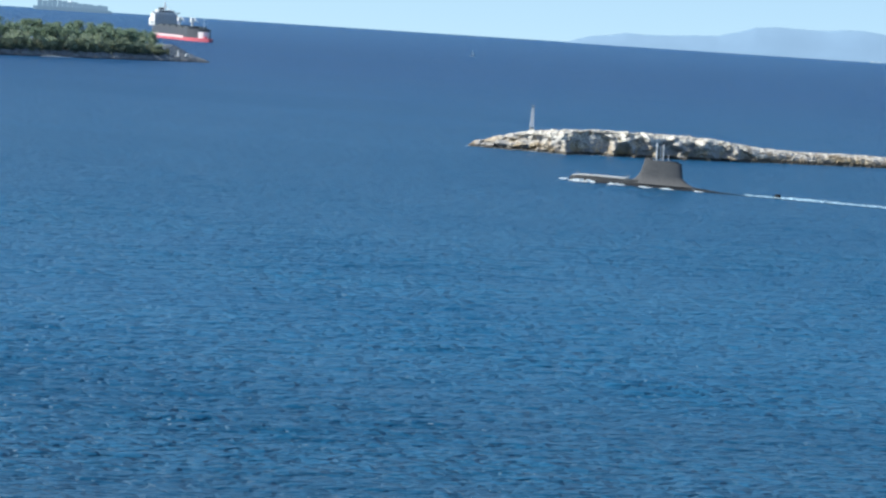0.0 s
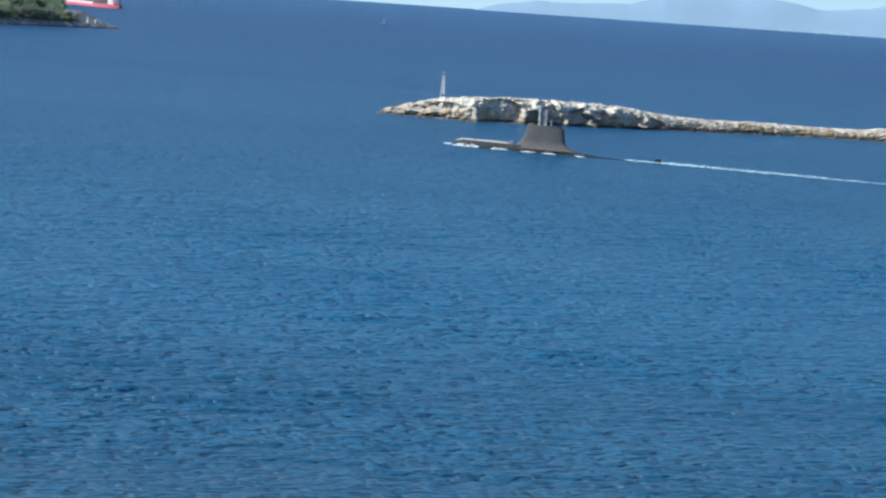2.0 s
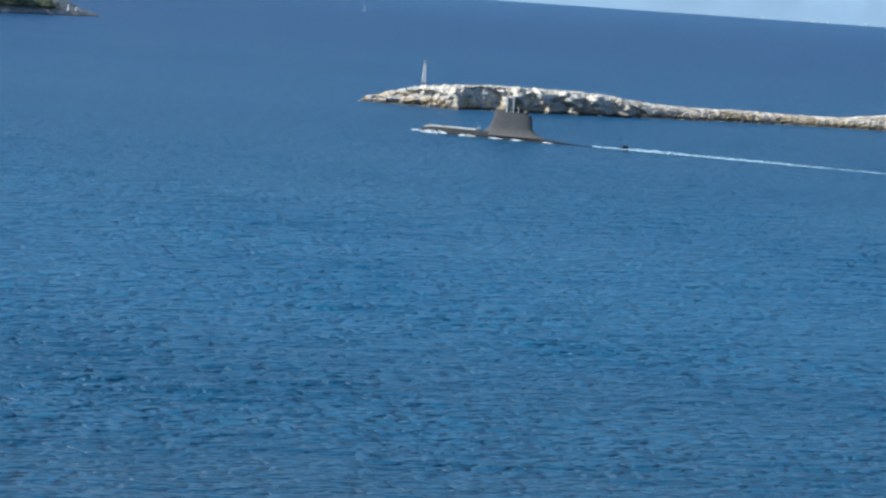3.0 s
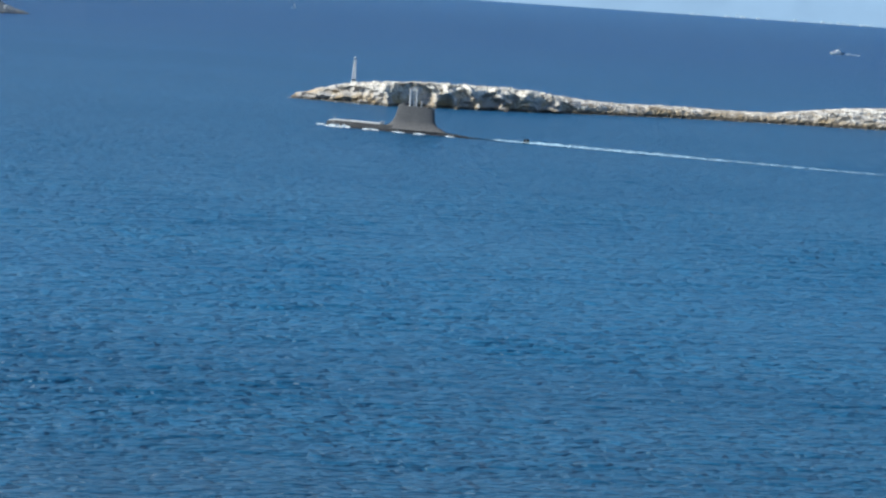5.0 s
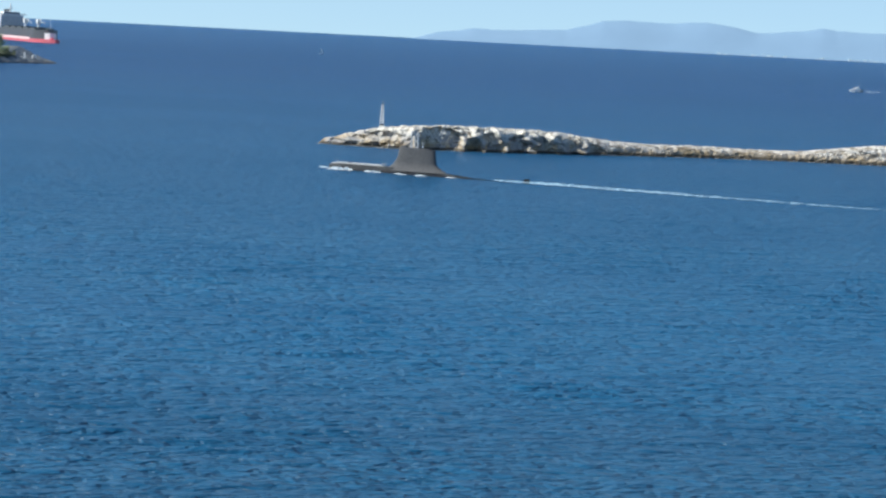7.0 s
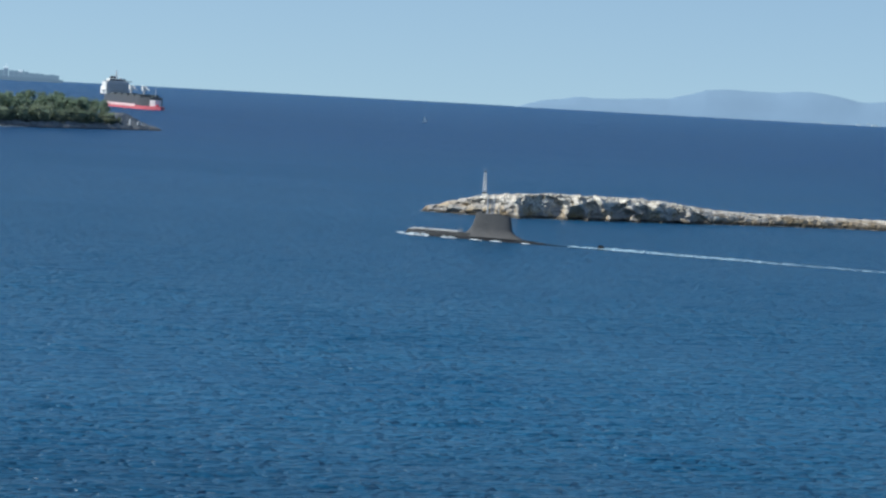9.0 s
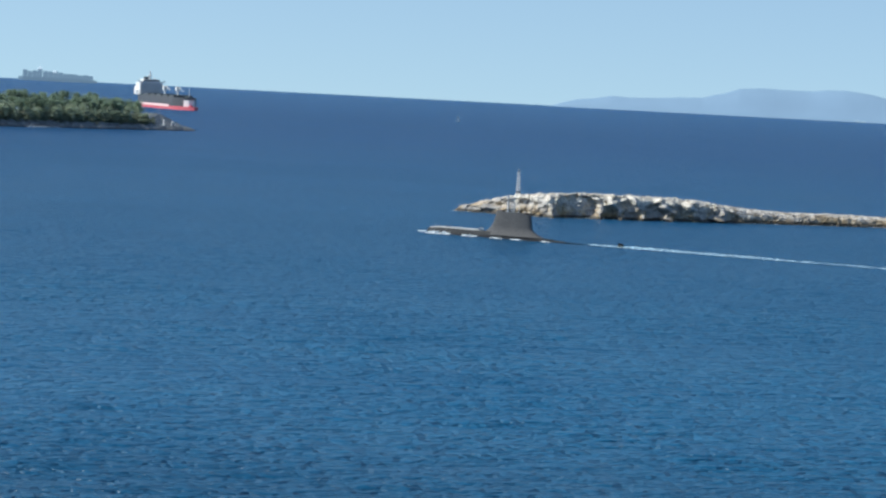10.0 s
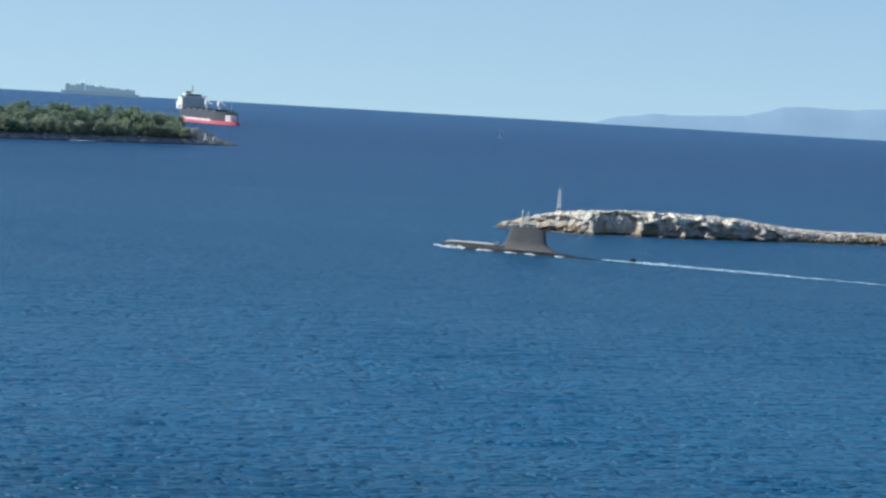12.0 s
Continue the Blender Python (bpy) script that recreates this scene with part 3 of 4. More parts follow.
        bm = bmesh.new()
        ring = lambda y, a, b, w: [(a, y, -0.3), (a + (b - a) * .5, y, -0.3 - w), (b, y, -0.3), (a + (b - a) * .5, y, -0.3 + w)]
        loft(bm, [ring(sy * 1.2, 54.3, 56.5, 0.18), ring(sy * 3.4, 54.6, 56.1, 0.1)])
        part("bow_plane", bm, HULL_GREY, s)
    part("bow_staff", rod(bmesh.new(), (56.7, 0, 1.6), (56.7, 0, 2.9), 0.07, 0.05, 6), MAST_GREY, s)
    part("sonar_dome", hull_cap(52.7, 1.7, 0.7), HULL_GREY, s, smooth=True)
    part("mooring_cleat", box(bmesh.new(), 49.0, 49.5, -1.2, -0.9, 1.7, 2.0, 0.04), FIN_BLACK, s)
    part("mooring_cleat", box(bmesh.new(), 49.0, 49.5, 0.9, 1.2, 1.7, 2.0, 0.04), FIN_BLACK, s)
    bm = bmesh.new()
    for i in range(6):
        rod(bm, (42.2 + i * 0.01, -1.25 + i * 0.5, 1.6), (42.2, -1.25 + i * 0.5, 2.7), 0.04, 0.04, 5)
    rod(bm, (42.2, -1.25, 2.7), (42.2, 1.25, 2.7), 0.04, 0.04, 5)
    part("guard_rail", bm, MAST_GREY, s)
    return s


def hull_cap(x, z, r):
    bm = bmesh.new()
    bmesh.ops.create_uvsphere(bm, u_segments=16, v_segments=8, radius=r)
    bmesh.ops.scale(bm, vec=(1.3, 0.9, 0.8), verts=bm.verts)
    bmesh.ops.translate(bm, vec=(x, 0, z), verts=bm.verts)
    return bm


submarine = build_submarine()


def build_wake():
    w = thing("wake", "long thin white wake of foam trailing the submarine", "wake")
    bm = foam_strip(bmesh.new(), np.arange(9, -340, -0.7), lambda x: 0.25 * math.sin(x * 0.21) + 0.15 * math.sin(x * 0.63),
                    lambda x: lerp_table(x, [(-340, 1.0), (-120, 1.35), (-60, 1.7), (-25, 2.4), (-12, 2.7), (-4, 2.8), (0, 1.0), (3, 1.6), (11, 1.1), (16, 0.5)]), 0.2, 8, 0.16)
    part("churned_foam", bm, WAKE_FOAM, w)
    return w


def build_bow_foam():
    f = thing("hull_foam", "white foam breaking along the submarine's waterline", "foam")
    for x0, x1, c, half, seed in ((50.0, 57.8, 3.3, 2.2, 1), (41.3, 46.6, 3.9, 1.35, 2), (33.4, 37.6, 4.2, 0.8, 3), (27.5, 31.5, 4.0, 0.75, 4), (19.0, 22.6, 2.9, 0.6, 5)):
        for side in (1, -1):
            bm = foam_strip(bmesh.new(), np.arange(x0, x1, 0.45), lambda x: side * (c + 0.25 * math.sin(x * 1.3)),
                            lambda x: half * (0.35 + 0.65 * math.sin(math.pi * min(1, max(0, (x - x0) / (x1 - x0)))) ** 0.7), 0.12, seed + 10 * (side > 0), 0.3)
            part("foam_patch", bm, FOAM, f)
    bm = foam_strip(bmesh.new(), np.arange(59.6, 62.4, 0.4), lambda x: 0.0, lambda x: 0.6, 0.15, 21, 0.5)
    part("bow_wave", bm, FOAM, f)
    return f


wake, hull_foam = build_wake(), build_bow_foam()


# ---- the wooded headland ----
LAND_TOP = [(-470, 9), (-330, 9), (-260, 9), (-225, 8.5), (-208, 8.8), (-203, 8.6), (-196, 6.4), (-188, 4.2), (-180, 2.4), (-172, 1.3), (-167, 0.4), (-163.5, -1.0)]


def shore(x, d):
    """Plan of the headland, whose shore runs in towards the viewer: x along it, d inland."""
    east = -153 + (x + 161) * 0.72
    return east, 1802 + 1.17 * (east + 153) + d


def land_height(x, d):
    """Ground of the headland, d metres in from its near shore."""
    top = lerp_table(x, LAND_TOP)
    shelf = min(top, 2.6)
    if d < 7:
        z = -1.0 + (shelf + 1.0) * (max(0.0, d) / 7) ** 0.6
    else:
        z = shelf + (top - shelf) * min(1, (d - 7) / 28) ** 0.8
    back = lerp_table(x, [(-470, 120), (-210, 95), (-164, 14)])
    return z - max(0, (d - back) / 12) ** 1.5


def build_headland():
    xs, ds = np.arange(-470, -163, 1.5), np.concatenate([np.arange(0, 14, 1.0), np.arange(14, 130, 4.0)])
    verts, faces = [], []
    for x in xs:
        x = float(x)
        for d in ds:
            d = float(d)
            east, y = shore(x, d)
            z = land_height(x, d)
            p = Vector((east, y + 3.0 * noise.noise(Vector((x * 0.03, 0, 1))), z))
            k = min(1.0, max(0.15, z / 2))
            lump = (0.5 - noise.voronoi(p * 0.22)[0][0]) * 1.8 + noise.fractal(p * 0.5, 0.8, 2.0, 3) * 0.6
            verts.append(p + Vector((0, -0.4, 0.8)) * lump * k)
    n = len(ds)
    for i in range(len(xs) - 1):
        for j in range(n - 1):
            a = i * n + j
            faces.append((a, a + n, a + n + 1, a + 1))
    me = bpy.data.meshes.new("headland")
    me.from_pydata(verts, [], faces)
    me.materials.append(SHORE_ROCK)
    me.materials.append(SOIL)
    mats = [1 if (f % (n - 1)) > 13 and (f // (n - 1)) < 175 else 0 for f in range(len(faces))]
    me.polygons.foreach_set("material_index", mats)
    return tagged(new("headland", me), "low rocky headland with a grey shore ledge under pinewood", "headland", kind="structure")


headland = build_headland()
bm = foam_strip(bmesh.new(), np.arange(-247, -230, 0.8), lambda x: 1802 + 1.17 * (x + 153) - 1.0 + 0.8 * math.sin(x * 0.4), lambda x: 1.1, 0.2, 51, 0.25)
tagged(finish("shore_break", bm, FOAM), "short white line of surf on the headland rocks", "foam", kind="stuff")


def clump(bm, centre, size, rnd):
    """A tuft of leaves: a few crossed, bent blades."""
    for _ in range(5):
        m = Matrix.Rotation(rnd.uniform(0, 6.28), 3, "Z") @ Matrix.Rotation(rnd.uniform(-1.2, 1.2), 3, "X")
        s = size * rnd.uniform(0.6, 1.2)
        o = centre + Vector((rnd.gauss(0, 0.35), rnd.gauss(0, 0.35), rnd.gauss(0, 0.3))) * size
        a, b, c, d = (o + m @ Vector(q) * s for q in ((-0.5, 0, -0.25), (0.45, 0.1, -0.3), (0.6, -0.1, 0.3), (-0.35, 0.15, 0.35)))
        bm.faces.new([bm.verts.new(p) for p in (a, b, c, d)])


def build_tree(name, label, category, seed, height, spread, leaves, low):
    """Trunk with limbs and an uneven crown of many tufts."""
    rnd = random.Random(seed)
    t = thing(name, label, category)
    bm = bmesh.new()
    lean = Vector((rnd.uniform(-.6, .6), rnd.uniform(-.6, .6), 0))
    top = Vector((lean.x, lean.y, height * 0.8))
    rod(bm, (0, 0, -0.8), top * 0.5, 0.28, 0.2, 7)
    rod(bm, top * 0.5, top, 0.2, 0.06, 7)
    lobes = []
    for i in range(17):
        k = rnd.uniform(low, 0.95)
        a = rnd.uniform(0, 6.28)
        reach = spread * rnd.uniform(0.35, 1.0) * (1.15 - 0.75 * max(0, k - 0.45))
        end = Vector((lean.x * k + math.cos(a) * reach, lean.y * k + math.sin(a) * reach, height * k + rnd.uniform(0, 0.8)))
        rod(bm, top * (k * 0.85), end, 0.09, 0.03, 5)
        lobes.append((end, rnd.uniform(0.9, 1.7) * spread / 3.2))
    lobes.append((top + Vector((0, 0, height * 0.1)), 1.3 * spread / 3.2))
    part("trunk", bm, BARK, t)
    bm = bmesh.new()
    for c, r in lobes:
        for _ in range(13):
            d = Vector((rnd.gauss(0, 0.75), rnd.gauss(0, 0.75), rnd.gauss(0.1, 0.8)))
            clump(bm, c + d * r, 0.8, rnd)
    part("crown", bm, leaves, t)
    return t


def build_wood():
    rnd = random.Random(11)
    pines = [build_tree("pine_tree", "mature green pine with a rounded crown on the headland", "tree", s, h, w, NEEDLES, 0.30)
             for s, h, w in ((1, 11.5, 3.6), (2, 10.0, 3.2), (3, 12.5, 3.4), (4, 9.0, 3.6))]
    oaks = [build_tree("holm_oak", "greyish green bushy evergreen oak on the headland", "tree", s, h, w, OAK_LEAVES, 0.18)
            for s, h, w in ((5, 8.5, 3.8), (6, 7.0, 3.4))]
    for t, g in [(p, "pines of the headland") for p in pines] + [(o, "oaks of the headland") for o in oaks]:
        tagged(t, group=g)
    spots = []
    for row, (d, step) in enumerate(((15, 6.0), (23, 6.6), (33, 7.2), (45, 7.8), (60, 9.0))):
        x = -452.0
        while x < -207 - row * 2.5 + (4 if row == 0 else 0):
            spots.append((x + rnd.uniform(-1.6, 1.6), d + rnd.uniform(-2.5, 2.5), row))
            x += step
    used = set()
    for x, d, row in spots:
        pool = oaks if row == 0 else oaks + pines[:1] if row == 1 else pines
        src = rnd.choice(pool)
        s = rnd.uniform(0.78, 1.08) * (0.8, 0.88, 0.86, 0.93, 0.97)[row] * (0.66 if x > -211 else 0.84 if x > -226 else 1.0)
        m = pose(*shore(x, d), land_height(x, d) - 0.3, 0, 0, rnd.uniform(0, 360)) @ Matrix.Scale(s, 4)
        if src in used:
            ob = copy_thing(src, m)
            ob.scale = (s, s, s)
        else:
            used.add(src)
            src.matrix_basis = m


build_wood()


def build_scrub():
    rnd = random.Random(5)
    bm = bmesh.new()
    for _ in range(900):
        x, d = rnd.uniform(-460, -200), rnd.uniform(9.0, 17)
        c = Vector((*shore(x, d), land_height(x, d) + rnd.uniform(0.2, 2.2)))
        for _ in range(3):
            clump(bm, c + Vector((rnd.gauss(0, .8), rnd.gauss(0, .5), rnd.gauss(0, .5))), 1.1, rnd)
    return tagged(finish("scrub", bm, SCRUB_LEAVES), "low dark green scrub along the rocky shore", "scrub", kind="stuff")


build_scrub()


def build_hut(m):
    t = thing("harbour_hut", "small white hut on the rocky point", "hut", m)
    part("walls", box(bmesh.new(), -1.4, 1.4, -1.2, 1.2, -1.5, 2.2, 0.05), WHITE, t)
    bm = bmesh.new()
    loft(bm, [[(-1.6, -1.4, 2.2), (1.6, -1.4, 2.2), (0.0, -1.4, 3.0)], [(-1.6, 1.4, 2.2), (1.6, 1.4, 2.2), (0.0, 1.4, 3.0)]])
    part("roof", bm, CONCRETE, t)
    part("door", box(bmesh.new(), -0.4, 0.4, -1.24, -1.17, -0.2, 1.8), BLACK_BAND, t)
    return t


build_hut(pose(*shore(-184.2, 10), land_height(-184.2, 10) + 0.2, 0, 0, 15) @ Matrix.Scale(0.8, 4))


def build_marker(m):
    t = thing("shore_marker", "slim white painted marker pillar on the rocky point", "marker", m)
    part("pillar", rod(bmesh.new(), (0, 0, -1.5), (0, 0, 3.2), 0.55, 0.42, 10), WHITE, t)
    part("plinth", box(bmesh.new(), -0.9, 0.9, -0.9, 0.9, -1.5, 0.3, 0.06), CONCRETE, t)
    part("cap", rod(bmesh.new(), (0, 0, 3.2), (0, 0, 3.6), 0.6, 0.2, 10), WHITE, t)
    return t


build_marker(pose(*shore(-191.5, 10), land_height(-191.5, 10) + 0.2))


# ---- the cargo ship at anchor ----
def ship_ring(x, half, z0, z1, flare=1.0):
    return [(x, -half * flare, z1), (x, -half, z0), (x, half, z0), (x, half * flare, z1)]


def plan(x, L, B):
    """Half breadth of a cargo hull at x from its middle."""
    k = x / (L / 2)
    if k > 0.62:
        return B / 2 * math.cos((k - 0.62) / 0.38 * math.pi / 2) ** 0.8 + 0.15
    if k < -0.8:
        return B / 2 * (1 - 0.35 * ((-k - 0.8) / 0.2) ** 2)
    return B / 2


def build_cargo_ship(m):
    t = thing("cargo_ship", "black-hulled cargo ship with red boot topping and white bridge", "ship", m)
    L, B = 152.0, 27.0
    xs = [float(x) for x in np.linspace(-L / 2, L / 2, 45)]
    low = [ship_ring(x + max(0, x) * 0.07, plan(x, L, B) * 0.96, -3, 3.3, 1.04) for x in xs]
    part("boot_topping", loft(bmesh.new(), low), SHIP_RED, t, "sun-bleached red lower hull paled by painted haze")
    mid = [ship_ring(x, plan(x * 76 / 72, L, B), 3.3, 11.5, 1.01) for x in xs[:-4] + [64.99]]
    part("hull_side", loft(bmesh.new(), mid), SHIP_BLACK, t, "black upper hull")
    fore = [ship_ring(x, plan(x * 76 / 72, L, B), 3.3, 9.2, 1.02) for x in (65.0, 66.0, 67.0, 68.6, 70.2)]
    part("forecastle", loft(bmesh.new(), fore), WHITE, t, "white bow flare")
    stem = [ship_ring(x, plan(x * 76 / 72, L, B), 3.3, 4.8, 1.0) for x in (70.21, 71.2, 71.9)]
    part("stem", loft(bmesh.new(), stem), SHIP_RED, t, "red stem below the bow flare")
    # Sun glare on the faded red, put in as a paler stripe.
    stripe = [ship_ring(x, plan(x, L, B) * 1.012, 2.3, 4.5, 1.0) for x in xs if x < 40]
    part("glare_stripe", loft(bmesh.new(), stripe), RED_GLARE, t, "pinkish stripe painted for sun glare on the bleached red")
    part("deck", box(bmesh.new(), -L / 2 + 2, 54, -B / 2 + 0.6, B / 2 - 0.6, 11.4, 11.8), SHIP_DECK, t)
    # bridge block aft
    acc = part("accommodation", box(bmesh.new(), -70, -55, -B / 2 + 0.5, B / 2 - 0.5, 11, 23.5, 0.3), SHIP_SHADE, t, "weathered accommodation block coloured grey for its shaded front")
    for i in range(4):
        part("deck_edge", box(bmesh.new(), -70.6, -54.4, -B / 2 - 0.1, B / 2 + 0.1, 13.2 + i * 2.75, 13.45 + i * 2.75, 0.05), PALE_STEEL, acc)
    for i in range(4):
        for j in range(8):
            y = -B / 2 + 2.6 + j * 3.1
            part("window", box(bmesh.new(), -54.98, -54.9, y - 0.35, y + 0.35, 12.2 + i * 2.7, 12.9 + i * 2.7), GLASS_DARK, acc)
    # White slab added for the sunlit side; the block itself is shade grey.
    part("lit_side_panel", box(bmesh.new(), -69.6, -55.4, -B / 2 - 0.3, -B / 2 + 0.45, 11.8, 23.4, 0.1), WHITE, acc, "white panel added for the sunlit side of the bridge block")
    part("boat_deck", box(bmesh.new(), -73.5, -66, -B / 2 - 0.6, -B / 2 + 5, 11.6, 19.0, 0.2), WHITE, acc)
    bridge = part("wheelhouse", box(bmesh.new(), -68, -57, -B / 2 + 4.0, B / 2 - 4.0, 23.5, 26.8, 0.25), WHITE, t)
    part("bridge_wing", box(bmesh.new(), -61, -57.0, -B / 2 - 2.0, B / 2 + 3.0, 23.9, 24.9, 0.15), SHIP_SHADE, bridge)
    part("bridge_windows", box(bmesh.new(), -57.05, -56.9, -B / 2 + 4.5, B / 2 - 4.5, 24.9, 26.0), GLASS_DARK, bridge)
    fun = part("funnel", box(bmesh.new(), -74.5, -69.5, -3.4, 3.4, 11, 29.0, 0.7), SHIP_BLACK, t)
    part("funnel_band", box(bmesh.new(), -74.6, -69.4, -3.5, 3.5, 22.0, 24.0, 0.7), WHITE, fun)
    bm = rod(bmesh.new(), (-62, 0, 26.6), (-62, 0, 34.8), 1.0, 0.6, 8)
    rod(bm, (-62, -3, 29.2), (-62, 3, 29.2), 0.25, 0.25, 6)
    box(bm, -62.4, -61.6, -2.2, 2.2, 30.2, 30.8)
    part("radar_mast", bm, WHITE, t)
    part("radome", hull_sphere((-62, 5, 26.6), 1.3), WHITE, t, smooth=True)
    part("lifeboat", hull_sphere((-63, -B / 2 - 0.6, 15.5), 1.9, 2.0), WHITE, t, smooth=True)
    # hatches and cranes along the deck
    for x in (-42, -22, -2, 18, 38):
        h = part("hatch_cover", box(bmesh.new(), x - 7.5, x + 7.5, -11, 11, 11.7, 13.4, 0.15), SHIP_BLACK, t)
        part("coaming_rib", box(bmesh.new(), x - 0.3, x + 0.3, -11.05, 11.05, 13.4, 13.8), SHIP_DECK, h)
    for x in (-12, 28):
        c = part("crane_post", rod(bmesh.new(), (x, 0, 11), (x, 0, 20.5), 1.25, 1.0, 12), WHITE, t, "white deck crane")
        part("crane_cab", box(bmesh.new(), x - 2.2, x + 2.2, -2.2, 2.2, 17.2, 21.5, 0.2), WHITE, c)
        part("jib", rod(bmesh.new(), (x + 1.5, 0, 20.8), (x + 19, 0, 17.5), 0.45, 0.25, 6), PALE_STEEL, c)
    part("foremast", rod(bmesh.new(), (64, 0, 12), (64, 0, 21), 0.4, 0.2, 8), WHITE, t)
    part("windlass", box(bmesh.new(), 60, 63, -3, 3, 11.4, 13.6, 0.3), SHIP_DECK, t)
    for ob in t.children_recursive:                    # a short, narrow coaster
        ob.data.transform(Matrix.Diagonal((0.83, 0.84, 0.96, 1)))
    return t


def hull_sphere(c, r, long=1.0):
    bm = bmesh.new()
    bmesh.ops.create_uvsphere(bm, u_segments=16, v_segments=10, radius=r)
    bmesh.ops.scale(bm, vec=(long, 1, 0.9), verts=bm.verts)
    bmesh.ops.translate(bm, vec=c, verts=bm.verts)
    return bm


build_cargo_ship(pose(-252.0, 2608, 0, 0, 0, -64))


# ---- the container ship on the skyline ----
def build_far_ship(m):
    t = thing("container_ship", "hazy grey container ship far out near the skyline", "ship", m)
    xs = [float(x) for x in np.linspace(-64, 64, 25)]
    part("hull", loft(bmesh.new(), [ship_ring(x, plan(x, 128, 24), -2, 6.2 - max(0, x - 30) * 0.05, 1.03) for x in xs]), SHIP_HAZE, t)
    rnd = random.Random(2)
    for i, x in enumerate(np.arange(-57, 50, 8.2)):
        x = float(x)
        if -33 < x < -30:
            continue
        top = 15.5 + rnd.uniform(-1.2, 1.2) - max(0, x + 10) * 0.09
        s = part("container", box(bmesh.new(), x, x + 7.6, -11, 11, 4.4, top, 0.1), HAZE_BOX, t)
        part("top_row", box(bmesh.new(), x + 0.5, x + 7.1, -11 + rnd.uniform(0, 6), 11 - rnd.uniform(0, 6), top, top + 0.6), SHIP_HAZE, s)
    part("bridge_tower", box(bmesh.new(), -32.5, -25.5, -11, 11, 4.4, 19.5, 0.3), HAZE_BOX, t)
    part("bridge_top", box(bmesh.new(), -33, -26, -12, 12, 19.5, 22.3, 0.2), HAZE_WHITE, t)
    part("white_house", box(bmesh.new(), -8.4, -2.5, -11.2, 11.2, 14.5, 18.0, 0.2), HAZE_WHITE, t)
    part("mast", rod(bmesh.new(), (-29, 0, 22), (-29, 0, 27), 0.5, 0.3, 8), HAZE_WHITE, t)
    return t


build_far_ship(pose(-633, 4652, 0, 0, 0, 9))


# ---- small craft ----
def build_motor_boat():
    t = thing("motor_boat", "small white motor cruiser under way with a short wake", "boat")
    rings = []
    for x, w in ((-5.2, 1.6), (-3, 1.75), (0, 1.8), (2.5, 1.5), (4.3, 0.8), (5.6, 0.08)):
        rings.append([(x, -w, 1.3 + max(0, x) * 0.09), (x, -w * 0.8, 0.1), (x, 0, -0.5), (x, w * 0.8, 0.1), (x, w, 1.3 + max(0, x) * 0.09)])
    part("hull", loft(bmesh.new(), rings), WHITE, t)
    # Dark block covering the stern end.
    part("dark_stern", box(bmesh.new(), -5.6, -2.6, -1.5, 1.5, 0.2, 1.7, 0.1), SHIP_BLACK, t, "dark block over the stern")
    cab = part("cabin", box(bmesh.new(), -2.8, 2.2, -1.35, 1.35, 1.25, 2.9, 0.25), WHITE, t)
    part("windscreen", box(bmesh.new(), 1.9, 2.25, -1.1, 1.1, 2.0, 2.7, 0.05), GLASS_DARK, cab)
    part("flybridge", box(bmesh.new(), -2.0, 0.6, -1.1, 1.1, 2.9, 3.5, 0.15), WHITE, t)
    part("foredeck", box(bmesh.new(), 2.0, 4.6, -0.8, 0.8, 1.35, 1.75, 0.12), WHITE, t)
    bm = bmesh.new()
    for y in (-0.9, 0.9):
        rod(bm, (-2.2, y, 3.6), (-1.8, y, 5.0), 0.06, 0.06, 6)
    rod(bm, (-1.8, -0.9, 5.0), (-1.8, 0.9, 5.0), 0.06, 0.06, 6)
    rod(bm, (-1.8, 0, 5.0), (-2.0, 0, 7.2), 0.09, 0.04, 6)
    part("radar_arch", bm, WHITE, t)
    part("side_windows", box(bmesh.new(), -2.3, 1.6, -1.40, -1.33, 1.95, 2.5, 0.02), GLASS_DARK, cab)
    bm = foam_strip(bmesh.new(), np.arange(-5.5, -19, -0.6), lambda x: 0.0, lambda x: 2.2, 0.3, 31)
    part("stern_wash", bm, FOAM, t, "white churned wash")
    bm = foam_strip(bmesh.new(), np.arange(6.5, 1.5, -0.4), lambda x: 0.0, lambda x: 0.4 + (6.5 - x) * 0.4, 0.35, 32)
    part("bow_wash", bm, FOAM, t, "white bow wave")
    return t


motor_boat = build_motor_boat()


def build_sailing_boat(m):
    t = thing("sailing_boat", "tiny white sailing boat far out on the water", "boat", m)
    rings = [[(x, -w, 0.9), (x, -w * .7, -0.2), (x, w * .7, -0.2), (x, w, 0.9)] for x, w in ((-3.2, 0.7), (-1, 1.1), (1, 1.0), (3.5, 0.06))]
    part("hull", loft(bmesh.new(), rings), WHITE, t)
    part("mast", rod(bmesh.new(), (0.5, 0, 0.8), (0.5, 0, 8.2), 0.07, 0.05, 6), PALE_STEEL, t)
    bm = bmesh.new()
    rows = []
    for k in np.linspace(0, 1, 8):
        k = float(k)
        rows.append([(0.4 - 2.9 * (1 - k) * u, 0.25 * math.sin(u * 3.1) * (1 - k) + off, 1.6 + 6.2 * k) for off in (0.0,) for u in (0, .25, .5, .75, 1)])
    loft(bm, rows, closed=False)
    bmesh.ops.solidify(bm, geom=bm.faces[:], thickness=0.03)
    part("mainsail", bm, SAILCLOTH, t)
    return t


build_sailing_boat(pose(16, 2705, 0, 0, 0, 200) @ Matrix.Scale(0.8, 4))


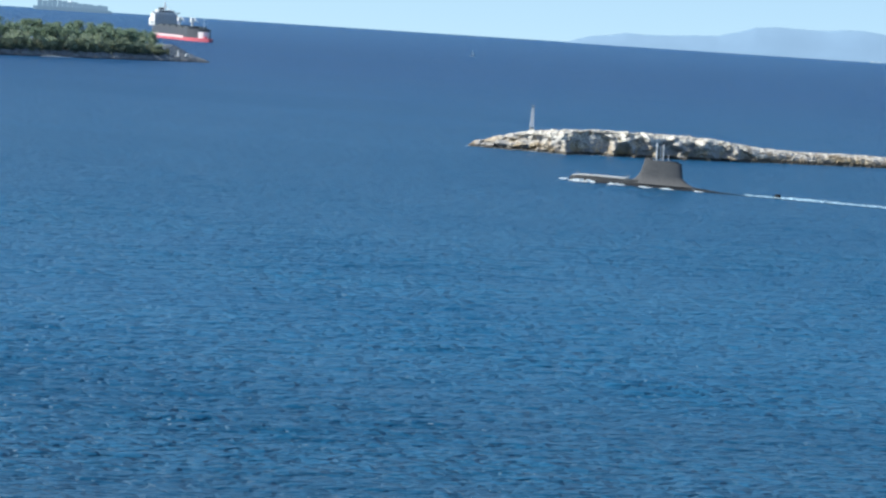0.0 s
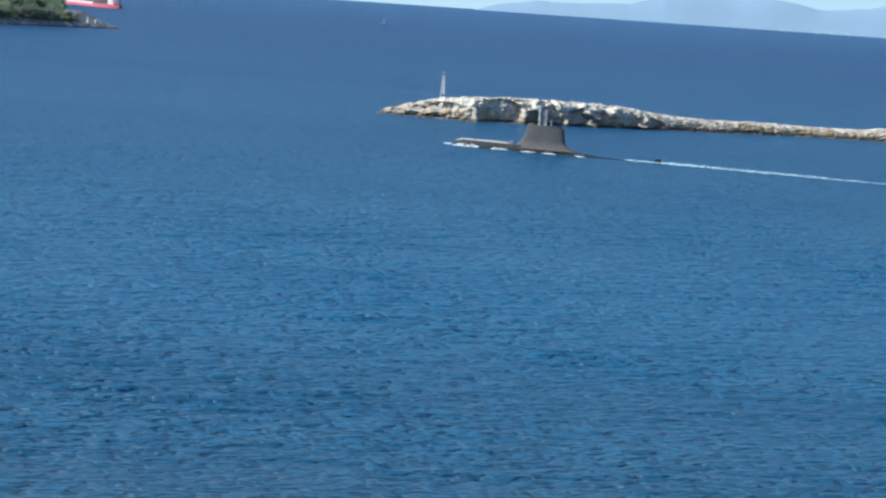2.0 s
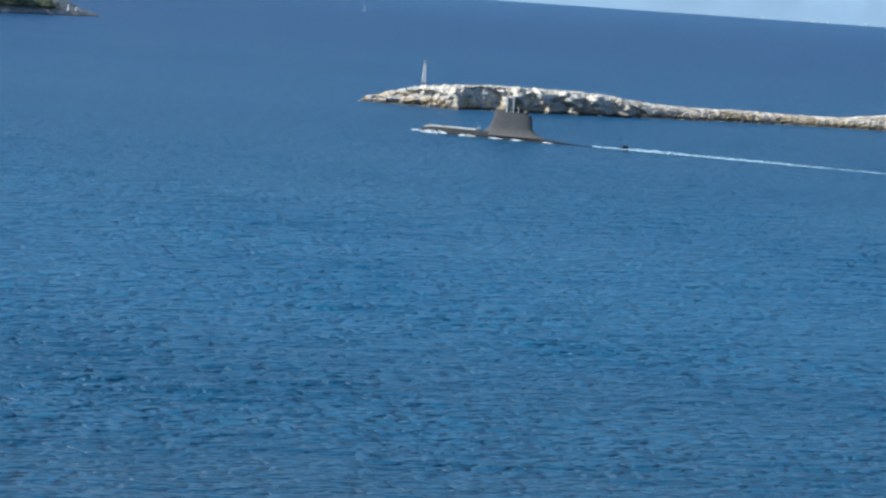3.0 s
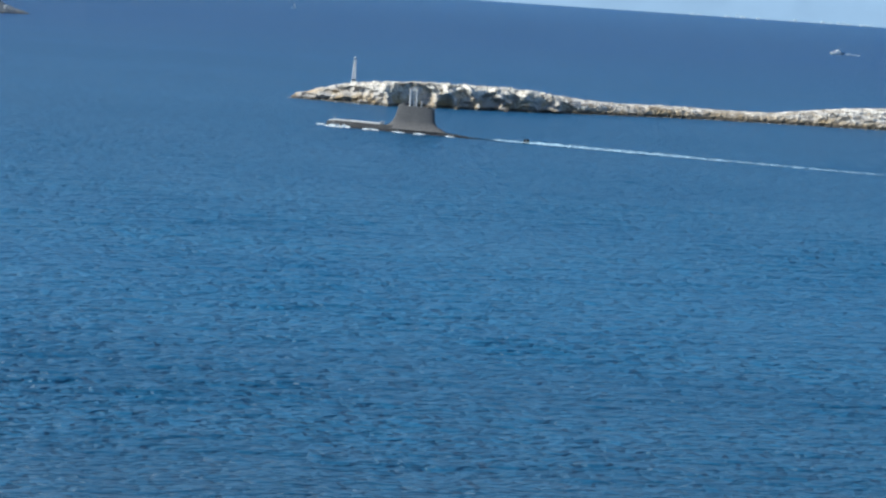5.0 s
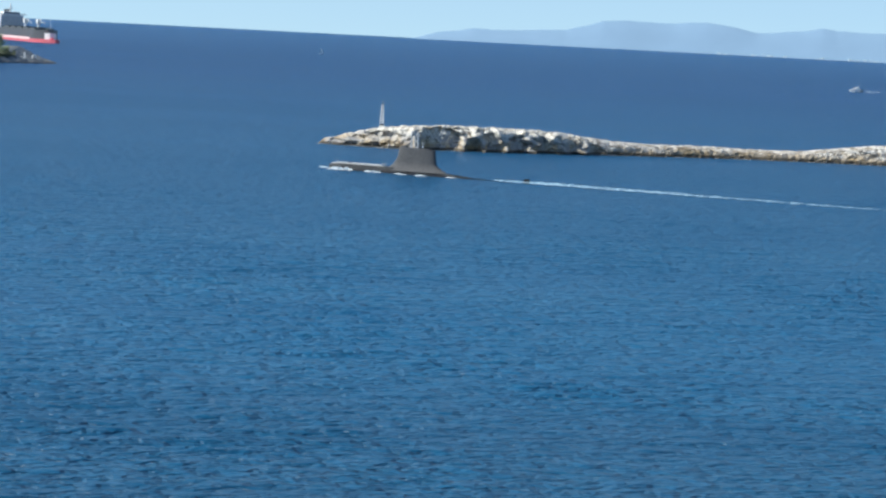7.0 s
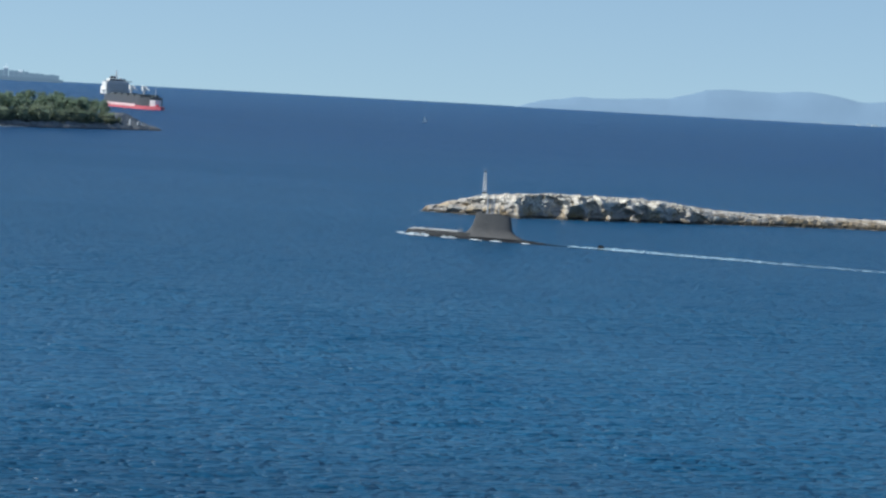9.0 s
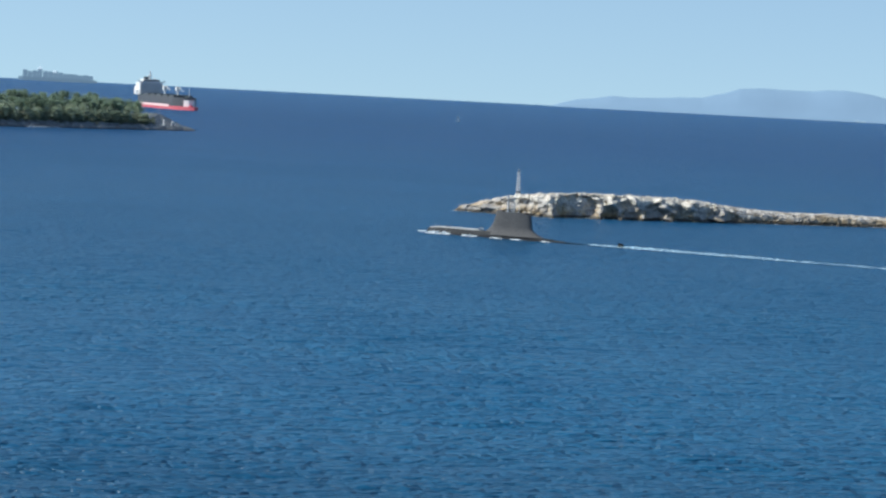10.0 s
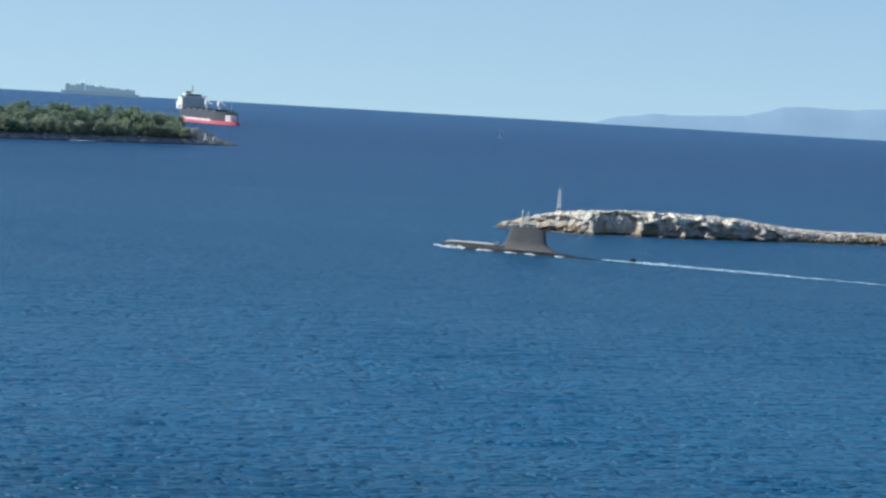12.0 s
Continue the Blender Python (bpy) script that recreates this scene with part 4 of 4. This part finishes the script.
# ---- the far shore ----
RIDGE = [(150, -3), (185, 1.5), (228, 13), (270, 20), (290, 23.5), (335, 22.5), (385, 25.5), (450, 29), (478, 35.5), (510, 46.5), (554, 50), (602, 48.5),
         (640, 50), (690, 53), (731, 49.5), (779, 39.5), (817, 42), (864, 48), (892, 54), (920, 49), (1020, 50), (1150, 58), (1350, 42), (1600, 20)]


def build_hills():
    verts, faces = [], []
    xs = np.arange(150, 1600, 6.0)
    for x in xs:
        x = float(x)
        az = math.atan2(x, 4860)
        h = lerp_table(x, RIDGE) + 1.4 * noise.fractal(Vector((x * 0.02, 5, 0)), 0.8, 2, 4)
        for d, k in ((4800, -0.04), (4812, 0.16), (4826, 0.42), (4842, 0.72), (4858, 0.93), (4870, 1.0), (4890, 0.7)):
            z = h * k + (0 if k in (1.0,) else 0.7 * noise.noise(Vector((x * 0.012, d * 0.03, 2))) * (k > 0.1))
            verts.append((d * math.sin(az), d * math.cos(az), z - 1.0))
    for i in range(len(xs) - 1):
        for j in range(6):
            a = i * 7 + j
            faces.append((a, a + 7, a + 8, a + 1))
    me = bpy.data.meshes.new("backdrop")
    me.from_pydata(verts, [], faces)
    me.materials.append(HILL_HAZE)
    me.polygons.foreach_set("use_smooth", [True] * len(faces))
    return tagged(new("backdrop", me), "blue hazy hills of a far shore", "hills", kind="structure")


build_hills()


def build_far_houses():
    rnd = random.Random(9)
    first = None
    for lo, hi, n in ((700, 730, 4), (770, 815, 6), (930, 1030, 14), (820, 930, 4)):
        for _ in range(n):
            x = rnd.uniform(lo, hi)
            az, d = math.atan2(x, 4860), rnd.uniform(4798, 4812)
            m = pose(d * math.sin(az), d * math.cos(az), -0.8 + (d - 4798) * 0.25, 0, 0, rnd.uniform(-20, 20))
            if first is None:
                first = thing("far_house", "pale house in a village on the far shore", "house", m, "houses on the far shore")
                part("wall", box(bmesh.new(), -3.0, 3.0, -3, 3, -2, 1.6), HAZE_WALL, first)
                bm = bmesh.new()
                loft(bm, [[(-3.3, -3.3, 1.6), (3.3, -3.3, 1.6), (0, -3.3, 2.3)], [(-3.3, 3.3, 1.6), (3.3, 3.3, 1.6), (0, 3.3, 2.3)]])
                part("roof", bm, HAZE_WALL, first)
            else:
                copy_thing(first, m)


build_far_houses()
build_boulders(islet)


# ---- what moves ----
def motions():
    # the submarine runs out past the islet, turning a little away
    rows = []
    for t in (0.0, 3.0, 6.0, 9.0, 12.0):
        k = t / 12
        x, y = 86.5 - 44.0 * k, 739.5 + 22.0 * k
        rows.append((t, pose(x, y, 0.0, 0, 0, 180 - (25.0 + 4.0 * k))))
    walk(submarine, rows)
    walk(wake, rows)
    walk(hull_foam, rows)
    # the motor boat crosses beyond the islet
    walk(motor_boat, [(t, pose(438 - 4.3 * (t - 5), 2190 - 5.0 * (t - 5), 0.12, 0, 0, 190)) for t in (0.0, 6.0, 12.0)])
    # the wind drives the ripples
    walk(sea, [(t, pose(0.9 * t, -0.7 * t, 0)) for t in (0.0, 6.0, 12.0)])


motions()
